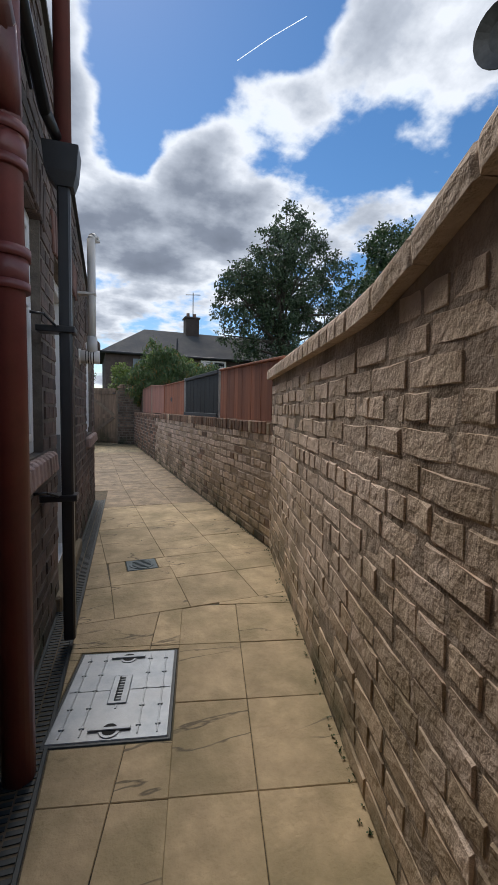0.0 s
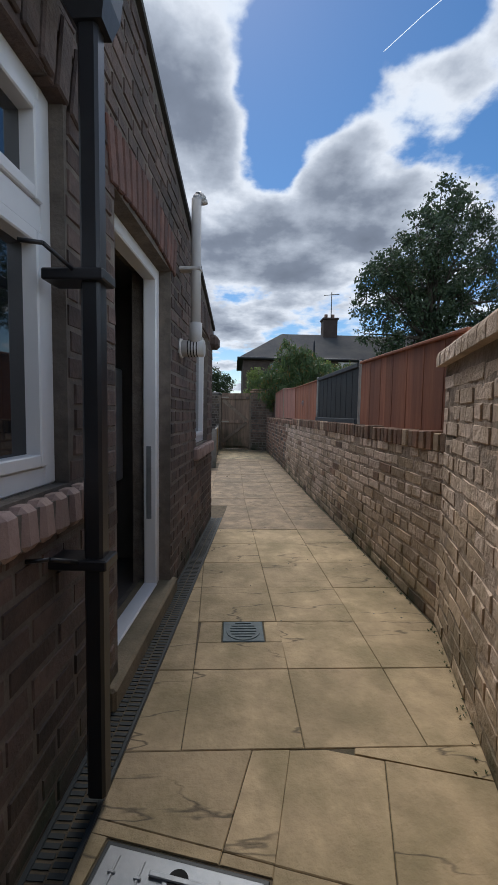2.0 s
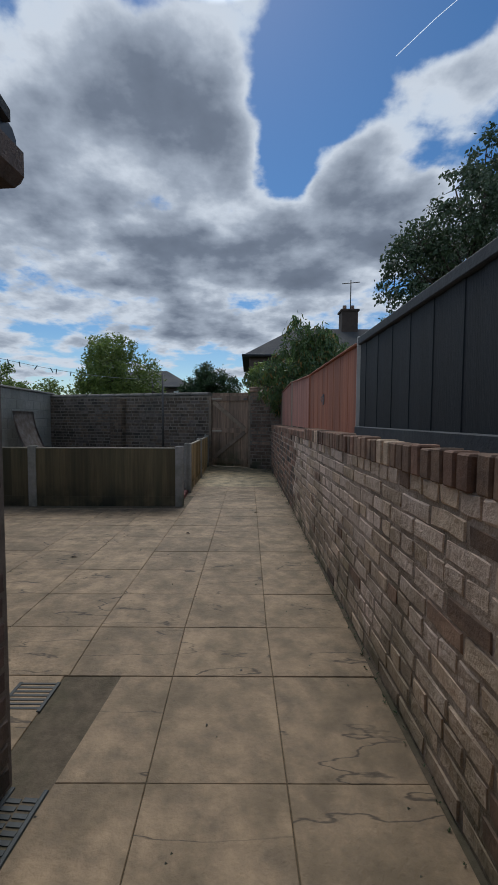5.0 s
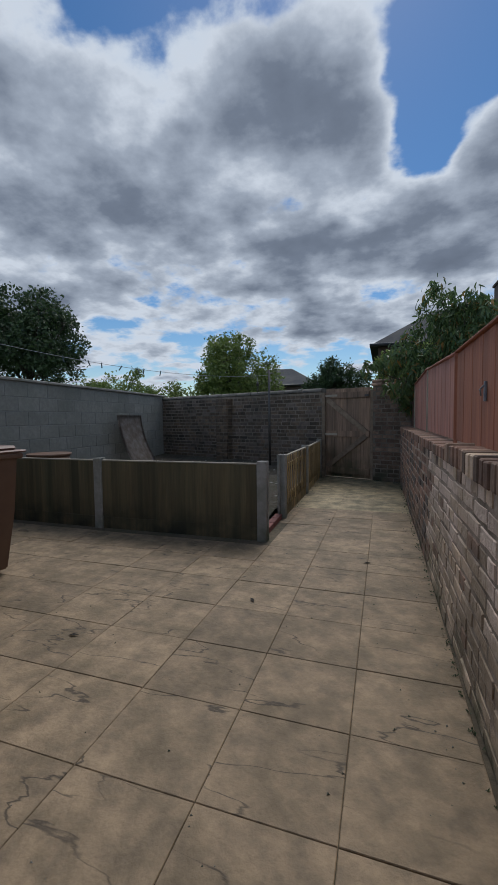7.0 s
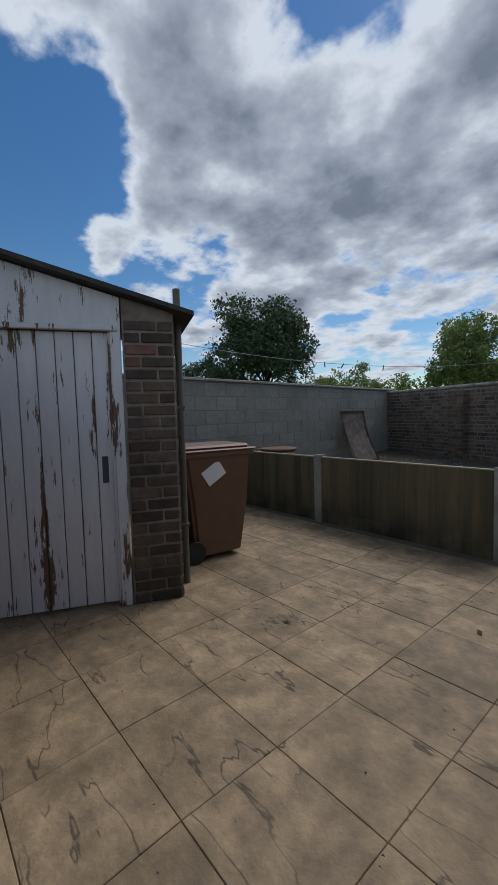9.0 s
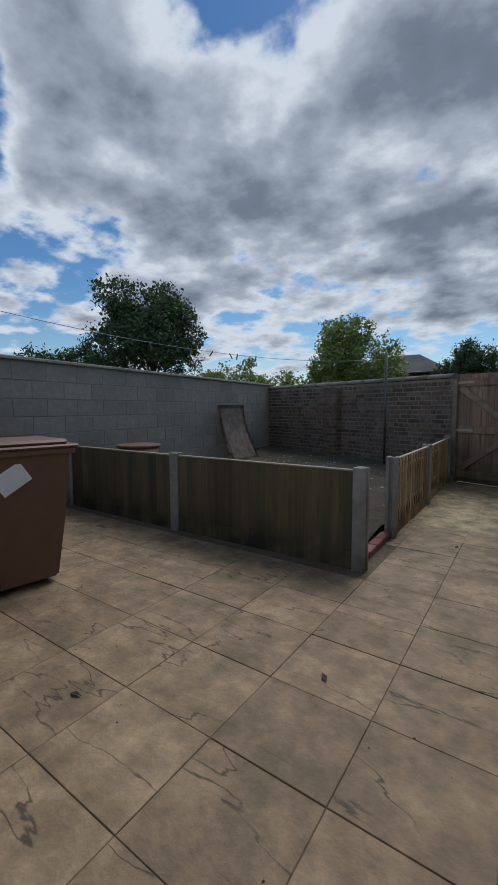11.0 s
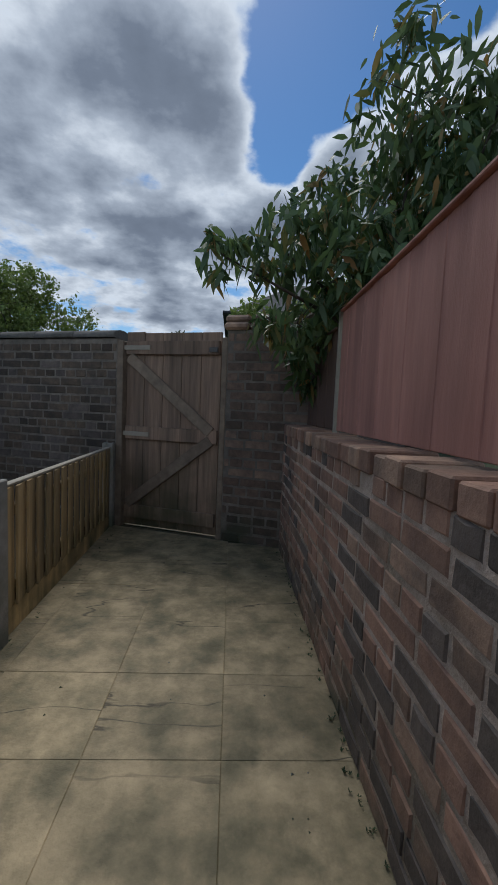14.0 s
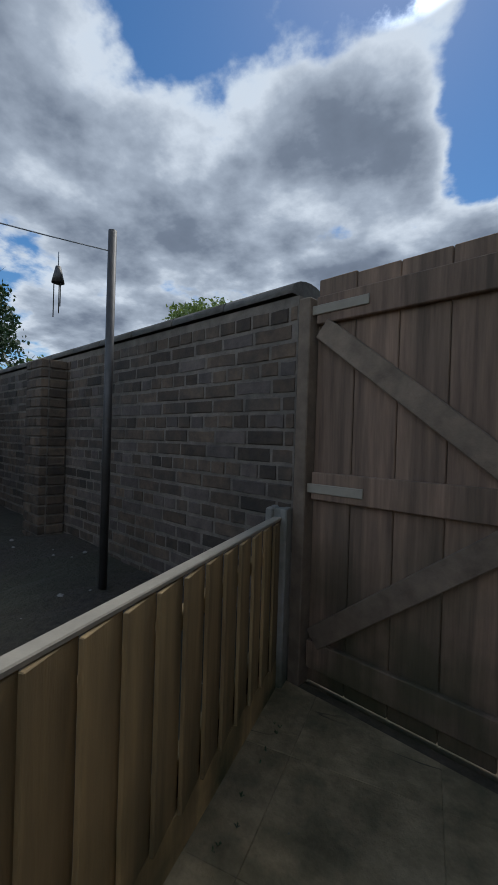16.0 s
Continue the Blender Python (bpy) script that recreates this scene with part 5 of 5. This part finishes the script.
# satellite dish behind the tall wall
DISH = (3.97, 6.63, 6.30)


def dish():
    d = thing("satellite_dish", label="dark satellite dish on a bracket behind the tall wall", category="satellite dish")
    d.matrix_world = look((DISH[0], DISH[1], DISH[2]), (-1.5, 4.6, 4.4))
    bm = bmesh.new()
    bmesh.ops.create_uvsphere(bm, u_segments=24, v_segments=12, radius=0.8)
    bmesh.ops.bisect_plane(bm, geom=bm.verts[:] + bm.edges[:] + bm.faces[:], plane_co=(0, 0, 0.70), plane_no=(0, 0, -1), clear_outer=True)
    bmesh.ops.translate(bm, vec=(0, 0, -0.8), verts=bm.verts)
    bmesh.ops.solidify(bm, geom=bm.faces[:], thickness=0.02)
    part("bowl", bm, M["pole"], d)
    inv = d.matrix_world.inverted()
    foot = [inv @ Vector(p) for p in (DISH, (DISH[0] + 0.25, DISH[1], DISH[2] - 0.15), (DISH[0] + 0.27, DISH[1], DISH[2] - 0.4), (DISH[0] + 0.27, DISH[1], 0.0))]
    part("mast", tube(bmesh.new(), foot, 0.03, 8), M["pole"], d)


dish()


# ---- far things ----
def far_house(name, x0, x1, y0, y1, eave, ridge, label, wallmat, chimneys=()):
    h = thing(name, label=label, category="house")
    part("wall", bx(x0, x1, y0, y1, -0.5, eave), wallmat, h)
    bm = bmesh.new()
    o = 0.35
    inset = (y1 - y0) / 2
    e = [bm.verts.new(p) for p in ((x0 - o, y0 - o, eave), (x1 + o, y0 - o, eave), (x1 + o, y1 + o, eave), (x0 - o, y1 + o, eave))]
    r = [bm.verts.new(p) for p in ((x0 + inset * 0.8, (y0 + y1) / 2, ridge), (x1 - inset * 0.8, (y0 + y1) / 2, ridge))]
    for f in ((e[0], e[1], r[1], r[0]), (e[1], e[2], r[1]), (e[2], e[3], r[0], r[1]), (e[3], e[0], r[0]), (e[3], e[2], e[1], e[0])):
        bm.faces.new(f)
    bmesh.ops.recalc_face_normals(bm, faces=bm.faces)
    part("roof", bm, M["slate"], h, "hipped grey slate roof")
    g = part("gutter", tube(bmesh.new(), [(x0 - o, y0 - o - 0.05, eave), (x1 + o, y0 - o - 0.05, eave)], 0.07, 8), M["black"], h)
    for cx, cz in chimneys:
        c = part("chimney", bx(cx - 0.45, cx + 0.45, (y0 + y1) / 2 - 0.4, (y0 + y1) / 2 + 0.4, ridge - 0.8, cz, 0.02), M["far_brick"], h)
        part("cap", bx(cx - 0.52, cx + 0.52, (y0 + y1) / 2 - 0.47, (y0 + y1) / 2 + 0.47, cz, cz + 0.12, 0.02), M["far_brick"], c)
        for k in (-0.22, 0.22):
            part("chimney_pot", tube(bmesh.new(), [(cx + k, (y0 + y1) / 2, cz + 0.1), (cx + k, (y0 + y1) / 2, cz + 0.4)], 0.11, 12), M["terracotta"], c)
    return h


H1 = far_house("neighbour_house", -0.5, 14.5, 26.7, 33.0, 4.25, 6.3, "brick semi-detached house with hipped slate roof and chimney", M["far_brick"], chimneys=((5.1, 7.2),))
part("aerial", tube(tube(bmesh.new(), [(5.2, 29.8, 7.3), (5.2, 29.8, 9.0)], 0.03, 6), [(4.7, 29.8, 8.8), (5.7, 29.8, 8.9)], 0.025, 6), M["pole"], H1, "television aerial")
part("vent_pipe", tube(bmesh.new(), [(3.6, 27.0, 4.2), (3.6, 27.0, 5.4)], 0.06, 8), M["black"], H1)
wn = part("window", bx(5.0, 6.5, 26.6, 26.72, 2.9, 4.1), M["glass"], H1)
part("frame", box(box(box(box(bx(4.95, 5.05, 26.55, 26.62, 2.85, 4.15), 6.45, 6.55, 26.55, 26.62, 2.85, 4.15), 5.05, 6.45, 26.55, 26.62, 4.05, 4.15), 5.05, 6.45, 26.55, 26.62, 2.85, 2.95), 5.7, 5.8, 26.55, 26.62, 2.95, 4.05), M["white"], wn)
part("window", bx(1.0, 3.0, 26.6, 26.72, 2.7, 4.0), M["render"], H1)
H2 = far_house("distant_bungalow", -12.5, -5.0, 38, 44, 3.6, 5.2, "distant low brick house with hipped slate roof", M["far_brick"])
for x in (-6.3, -5.6):
    part("window", bx(x, x + 0.45, 37.95, 38.02, 2.4, 3.3), M["white"], H2)


def blob_leaves(name, centre, blobs, count, size, material, seed, parent=None, aspect=0.55, droop=0.0):
    """Many small leaves gathered in uneven clumps."""
    rnd = np.random.RandomState(seed)
    cs = np.array([b[:3] for b in blobs])
    rs = np.array([b[3] for b in blobs])
    w = rs ** 2.2
    pick = rnd.choice(len(blobs), count, p=w / w.sum())
    # clumps inside each blob
    k = 26
    clump = rnd.normal(size=(len(blobs), k, 3))
    clump /= np.linalg.norm(clump, axis=2, keepdims=True)
    clump *= rnd.uniform(0.45, 1.0, (len(blobs), k, 1)) ** 0.6
    cl = clump[pick, rnd.randint(0, k, count)]
    p = cs[pick] + cl * rs[pick, None] + rnd.normal(size=(count, 3)) * rs[pick, None] * 0.15
    a = rnd.normal(size=(count, 3)) + (0, 0, -droop)
    a /= np.linalg.norm(a, axis=1, keepdims=True)
    b = np.cross(a, rnd.normal(size=(count, 3)))
    b /= np.linalg.norm(b, axis=1, keepdims=True)
    n = np.cross(a, b)
    s = size * rnd.uniform(0.6, 1.3, (count, 1))
    if droop > 1:  # long leaves, rounded at the middle, curling down to the tip
        down = np.array([0, 0, 1.0]) * s
        ring = [p, p + a * s * 0.3 + b * s * aspect * 0.42, p + a * s * 0.7 + b * s * aspect * 0.36 - down * 0.07, p + a * s * 1.05 - down * 0.22,
                p + a * s * 0.7 - b * s * aspect * 0.36 - down * 0.07, p + a * s * 0.3 - b * s * aspect * 0.42]
    else:
        side = b * s * aspect * 0.5
        ring = [p, p + a * s * 0.45 + side + n * s * 0.1, p + a * s + n * s * 0.06, p + a * s * 0.45 - side + n * s * 0.1]
    k = len(ring)
    vs = np.stack(ring, 1).reshape(-1, 3)
    me = bpy.data.meshes.new(name)
    me.vertices.add(count * k)
    me.vertices.foreach_set("co", vs.ravel())
    me.loops.add(count * k)
    me.loops.foreach_set("vertex_index", np.arange(count * k))
    me.polygons.add(count)
    me.polygons.foreach_set("loop_start", np.arange(count) * k)
    me.update(calc_edges=True)
    me.materials.append(material)
    ob = new(name, me)
    ob.location = centre
    if parent is not None:
        ob.parent = parent
    return ob


def tree(base, height, blobs, leaves, size, material, seed, label, trunk=0.16, name="tree", droop=0.0, aspect=0.55, shoots=0):
    t = thing(name, base, 0, label, "tree")
    rnd = random.Random(seed)
    bm = bmesh.new()
    top = Vector((blobs[0][0] * 0.5, blobs[0][1] * 0.5, height * 0.6))
    cyl(bm, (0, 0, -0.2), tuple(top * 0.5), trunk, trunk * 0.75, 10)
    cyl(bm, tuple(top * 0.5), tuple(top), trunk * 0.75, trunk * 0.5, 10)
    for b in blobs:
        q = Vector(b[:3])
        start = top * rnd.uniform(0.45, 1.0)
        mid = start.lerp(q, 0.5) + Vector((rnd.uniform(-0.2, 0.2), rnd.uniform(-0.2, 0.2), 0.15)) * b[3]
        cyl(bm, start, mid, trunk * 0.35, trunk * 0.2, 6)
        cyl(bm, mid, q, trunk * 0.2, trunk * 0.08, 6)
        for _ in range(4):
            e = q + Vector((rnd.uniform(-1, 1), rnd.uniform(-1, 1), rnd.uniform(-0.6, 1))) * b[3] * 0.95
            cyl(bm, q, e, trunk * 0.08, trunk * 0.02, 5)
    part("trunk", bm, M["bark"], t)
    c = blob_leaves("crown", (0, 0, 0), blobs, leaves, size, material, seed, t, aspect, droop)
    return t


def random_blobs(seed, n, cx, cy, cz, rx, ry, rz, r0, r1):
    rnd = random.Random(seed)
    out = []
    for _ in range(n):
        while True:
            p = [rnd.uniform(-1, 1) for _ in range(3)]
            if sum(c * c for c in p) < 1:
                break
        out.append((cx + p[0] * rx, cy + p[1] * ry, cz + p[2] * rz, rnd.uniform(r0, r1)))
    return out


tree((9.6, 24.0, 0), 14.0, random_blobs(1, 50, 0, 0, 8.2, 3.4, 3.2, 4.2, 0.5, 1.2) + random_blobs(31, 12, -3.2, -0.5, 6.5, 1.3, 1.5, 2.2, 0.5, 0.9), 38000, 0.17, M["leaf_birch"], 1, "tall leafy tree with drooping branches behind the fence", 0.30, droop=0.8)
tree((17.5, 25, 0), 12, random_blobs(2, 34, 0, 0, 9.0, 3.4, 3, 3.6, 1.0, 1.7), 36000, 0.24, M["leaf"], 2, "broad dark green tree behind the houses", 0.30)
tree((1.3, 20.0, 0), 4, random_blobs(3, 18, -0.2, 0, 2.35, 2.0, 1.0, 0.8, 0.4, 0.65), 24000, 0.10, M["leaf_light"], 3, "bright green rounded garden tree behind the fence", 0.1)
tree((-6.3, 25.0, 0), 5, random_blobs(4, 20, 0, 0, 3.0, 1.9, 1.6, 1.3, 0.4, 0.9), 22000, 0.12, M["leaf_light"], 4, "loose elder tree behind the yard wall", 0.1)
tree((-16.1, 22.5, 0), 8, random_blobs(5, 30, 0, 0, 4.5, 2.7, 2.4, 2.4, 0.5, 1.1), 25000, 0.17, M["leaf"], 5, "full dark green tree beyond the block wall", 0.2)
tree((-19.5, 21, 0), 5, random_blobs(6, 18, 0, 0, 2.6, 3.0, 2.4, 1.3, 0.8, 1.2), 20000, 0.16, M["leaf"], 6, "dark bushy tree beyond the block wall", 0.15)
tree((-11.5, 24.5, 0), 3.5, random_blobs(7, 16, 0, 0, 2.1, 2.6, 1.4, 0.9, 0.5, 0.8), 18000, 0.12, M["leaf_light"], 7, "low yellowish garden bushes beyond the wall corner", 0.1)
tree((-3.3, 36, 0), 5, random_blobs(8, 14, 0, 0, 3.6, 1.9, 1.2, 1.0, 0.5, 0.9), 16000, 0.14, M["leaf"], 8, "distant pale green tree behind the gate", 0.1)
PEACH = [(-0.55, 0.0, 2.35, 0.45), (-0.75, -0.3, 2.05, 0.32), (-0.95, 0.1, 1.75, 0.30), (-0.6, 0.5, 1.75, 0.30), (-1.15, -0.2, 2.15, 0.25), (-1.45, -0.35, 2.0, 0.14), (-0.25, 0.3, 2.6, 0.4),
         (0.1, -0.3, 2.6, 0.42), (0.35, -0.9, 2.3, 0.35), (0.6, 0.2, 2.4, 0.45), (0.9, -0.5, 2.15, 0.4), (1.3, 0.3, 2.2, 0.45), (-0.7, 0.3, 1.55, 0.25), (-0.45, -0.55, 1.95, 0.28), (0.2, 0.9, 2.4, 0.45),
         (1.6, -0.2, 2.3, 0.45), (-0.4, -0.3, 2.95, 0.33), (-0.1, -0.6, 2.7, 0.36), (-0.1, -0.6, 2.2, 0.35)]
tree((0.95, 15.4, 0), 3.2, PEACH, 12500, 0.10, M["leaf_peach"], 9, "small fruit tree with long drooping leaves over the fence", 0.06, aspect=0.36, droop=1.3)

part_ = tube(bmesh.new(), [(1500 * math.sin(radians(a)) * math.cos(radians(e)), 1500 * math.cos(radians(a)) * math.cos(radians(e)), 1500 * math.sin(radians(e))) for a, e in ((18.7, 38.8), (23.2, 40.6), (27.7, 41.9))], 0.8, 6)
tagged(part("contrail", part_, M["contrail"]), "thin white aircraft trail high in the blue sky", "contrail", kind="structure")


def weeds():
    """Moss, weeds and crumbs of mortar where the low wall meets the paving."""
    rnd = random.Random(21)
    vs, fs = [], []
    runs = [((0.09, 5.7), (0.0, 15.9), 300), ((TB[0] - 0.02, TB[1]), (TD[0] - 0.02, TD[1]), 70), ((-1.40, 12.9), (-1.42, 16.3), 40), ((-3.3, 11.88), (-1.5, 11.88), 30)]
    for a, b, n in runs:
        for _ in range(n):
            f = rnd.random()
            cx, cy = a[0] + (b[0] - a[0]) * f + rnd.gauss(0, 0.012), a[1] + (b[1] - a[1]) * f
            for _ in range(rnd.randint(3, 9)):
                ang, l = rnd.uniform(0, 6.28), rnd.uniform(0.004, 0.018)
                dx, dy = math.cos(ang) * l * 0.7, math.sin(ang) * l * 0.7
                k = len(vs)
                vs += [(cx, cy, 0), (cx + dx * 0.5 - dy * 0.25, cy + dy * 0.5 + dx * 0.25, l * 0.5), (cx + dx, cy + dy, l * rnd.uniform(0.3, 0.9)), (cx + dx * 0.5 + dy * 0.25, cy + dy * 0.5 - dx * 0.25, l * 0.5)]
                fs.append((k, k + 1, k + 2, k + 3))
    tagged(pydata("weeds", vs, fs, M["leaf"]), "tiny weeds and moss along the foot of the walls", kind="stuff")
    vs, fs = [], []
    for _ in range(260):
        x, y = rnd.uniform(-1.3, 0.0), rnd.uniform(5.5, 16)
        if rnd.random() < 0.4:
            x = -abs(rnd.gauss(0, 0.08)) - 0.02
        if rnd.random() < 0.3:
            x, y = rnd.uniform(-4.5, -0.2), rnd.uniform(8.6, 11.8)
        r_ = rnd.uniform(0.002, 0.008)
        k = len(vs)
        vs += [(x + dx * r_ * rnd.uniform(0.6, 1.3), y + dy * r_, 0.001 + dz * r_) for dx, dy, dz in ((1, 0, 0), (-0.5, 0.8, 0), (-0.5, -0.8, 0), (0, 0, 0.8))]
        fs += [(k, k + 1, k + 3), (k + 1, k + 2, k + 3), (k + 2, k, k + 3)]
    tagged(pydata("crumbs", vs, fs, M["conc"]), "pale crumbs of mortar scattered on the paving", kind="stuff")
    for x, y, a_ in ((-0.44, 11.55, 20), (-0.9, 12.9, 70), (-2.0, 9.9, 10), (-1.1, 10.6, 130)):
        lf = thing("dead_leaf", (x, y, 0.002), a_, "curled dead brown leaf lying on the paving", "leaf", "dead leaves on the paving")
        bm = bmesh.new()
        q = [bm.verts.new(p) for p in ((0, 0, 0), (0.03, 0.012, 0.008), (0.07, 0.002, 0.004), (0.03, -0.012, 0.010))]
        bm.faces.new(q)
        part("blade", bm, M["bark"], lf)


weeds()


# ---- paving and bricks ----
def paving():
    p = thing("paving", label="buff riven stone paving with dark joints", kind="structure")
    rnd = random.Random(10)
    hx = lambda y: HB[0] + (HB[0] - HA[0]) / (HB[1] - HA[1]) * (y - HB[1])
    lineH = ((hx(-4) + 0.135, -4.0), (hx(8.2) + 0.135, 8.2))
    lineT = ((TB[0], TB[1]), (TD[0], TD[1]))

    def slab(poly, material, small=False):
        if len(poly) < 3:
            return
        a = 0.0
        for i in range(len(poly)):
            q, r = poly[i], poly[(i + 1) % len(poly)]
            a += q[0] * r[1] - r[0] * q[1]
        if abs(a) / 2 < 0.004:
            return
        c = np.mean(np.array(poly), axis=0)
        local = [(x - c[0], y - c[1]) for x, y in poly]
        z = rnd.uniform(-0.0015, 0.0015)
        ob = part("slab", prism(bmesh.new(), local, -0.045, z, 0.0025), material, p)
        ob.location = (c[0], c[1], 0)

    g = 0.0013
    # straight rows
    ys = [4.65, 5.09, 5.51, 5.955, 6.40, 6.86, 7.31, 7.80, 8.34, 8.77, 9.20, 9.635]
    while ys[-1] < 18:
        ys.append(ys[-1] + 0.431)
    alley = [0.11, -0.32, -0.757, -1.185, -1.62]  # joints along the passage, and the same ones in the yard
    xs = [0.06, -0.405, -0.86, -1.335, -1.83]
    while xs[-1] > -6.5:
        xs.append(xs[-1] - 0.49)
        alley.append(alley[-1] - 0.44)

    def column(k, y):
        u = min(1.0, max(0.0, (y - 5.2) / 3.57))
        return alley[k] + (xs[k] - alley[k]) * u

    for i, (y0, y1) in enumerate(zip(ys[:-1], ys[1:])):
        for k in range(len(xs) - 1):
            x1, x0 = xs[k], xs[k + 1]
            poly = [(column(k + 1, y0) + g, y0 + g), (column(k, y0) - g, y0 + g), (column(k, y1) - g, y1 - g), (column(k + 1, y1) + g, y1 - g)]
            if y0 < 8.2:
                poly = clip_poly(poly, lineH[1], lineH[0])
                if y0 < 5.5 and len(poly) > 2:
                    poly = clip_poly(poly, lineT[1], lineT[0])
            elif x1 < -1.2 and y0 < 8.0:
                continue
            if len(poly) < 3:
                continue
            cx, cy = np.mean(np.array(poly), axis=0)
            if (cx < -1.5 and 12.0 < cy < 12.85) or (cx < -1.7 and cy > 12.0):
                continue
            if cy > 12.85 and x0 < -1.4:
                poly = [(max(x, -1.452 - 0.018 * (y - 12.9)), y) for x, y in poly]
            if y0 > 15.0:
                poly = clip_poly(poly, (0.3, 15.9), (-6.13, 18.1))
            # square hole for the rodding eye
            if abs(cx + 0.99) < 0.24 and abs(cy - 5.3) < 0.20:
                xa, xb = -1.068, -0.838
                x0, x1 = column(k + 1, y0), column(k, y0)
                q = 0.004
                for hole in ([(x0 + g, y0 + g), (x1 - g, y0 + g), (x1 - g, 5.305), (x0 + g, 5.305)], [(x0 + g, 5.305 + q), (xa, 5.305 + q), (xa, y1 - g), (x0 + g, y1 - g)],
                             [(xb, 5.305 + q), (x1 - g, 5.305 + q), (x1 - g, y1 - g), (xb, y1 - g)]):
                    slab(hole, M["slab"])
                continue
            if cy > 13.2:
                poly = [(q[0] - 0.0014 if q[0] < cx else q[0] + 0.0014, q[1] - 0.0014 if q[1] < cy else q[1] + 0.0014) for q in poly]
            slab(poly, M["slab_damp"] if cy > 13.6 else M["slab_yard"] if cy > 7.4 else M["slab"])
    for x1, x0 in zip(xs[:-1], xs[1:]):
        if x1 < -0.9:
            q = [(x0 + g, 7.80 + g), (min(x1 - g, -1.13), 7.80 + g), (min(x1 - g, -1.13), 8.34 - g), (x0 + g, 8.34 - g)]
            if q[1][0] > q[0][0] + 0.02:
                slab(q, M["slab_yard"])
    # turned rows in front, square to the tall wall
    o = Vector((-0.494, 4.597))
    across = Vector((-0.966, 0.258))
    back = Vector((-0.278, -0.960))
    for i in range(-2, 10):
        for j in range(-3, 6):
            a0, a1 = j * 0.442, (j + 1) * 0.442
            b0, b1 = (i - 1) * 0.402, i * 0.402
            shift = 0.10 if i <= 0 else 0.0
            pts = []
            for a, b in ((a0 + g, b0 + g), (a1 - g, b0 + g), (a1 - g, b1 - g), (a0 + g, b1 - g)):
                q = o + across * (a + shift) + back * b
                pts.append((q.x, q.y))
            area = sum(pts[k][0] * pts[(k + 1) % 4][1] - pts[(k + 1) % 4][0] * pts[k][1] for k in range(4))
            if area < 0:
                pts.reverse()
            pts = clip_poly(pts, (0.3, 4.646), (-3, 4.646))
            if len(pts) > 2:
                pts = clip_poly(pts, lineH[1], lineH[0])
            if len(pts) > 2:
                pts = clip_poly(pts, lineT[1], lineT[0])
            if len(pts) < 3:
                continue
            # leave out what the steel cover takes
            mc, mr = Vector((-1.194, 4.045)), math.radians(-14)
            ux, uy = Vector((math.cos(mr), math.sin(mr))), Vector((-math.sin(mr), math.cos(mr)))
            w, l = 0.228, 0.279
            cor = [mc + ux * sx * w + uy * sy * l for sx, sy in ((1, -1), (1, 1), (-1, 1), (-1, -1))]
            rest = pts
            for k in range(4):
                c0, c1 = cor[k], cor[(k + 1) % 4]
                outp = clip_poly(rest, tuple(c1), tuple(c0))
                if len(outp) > 2:
                    slab(outp, M["slab"])
                rest = clip_poly(rest, tuple(c0), tuple(c1))
                if len(rest) < 3:
                    break


paving()
finish_bricks()
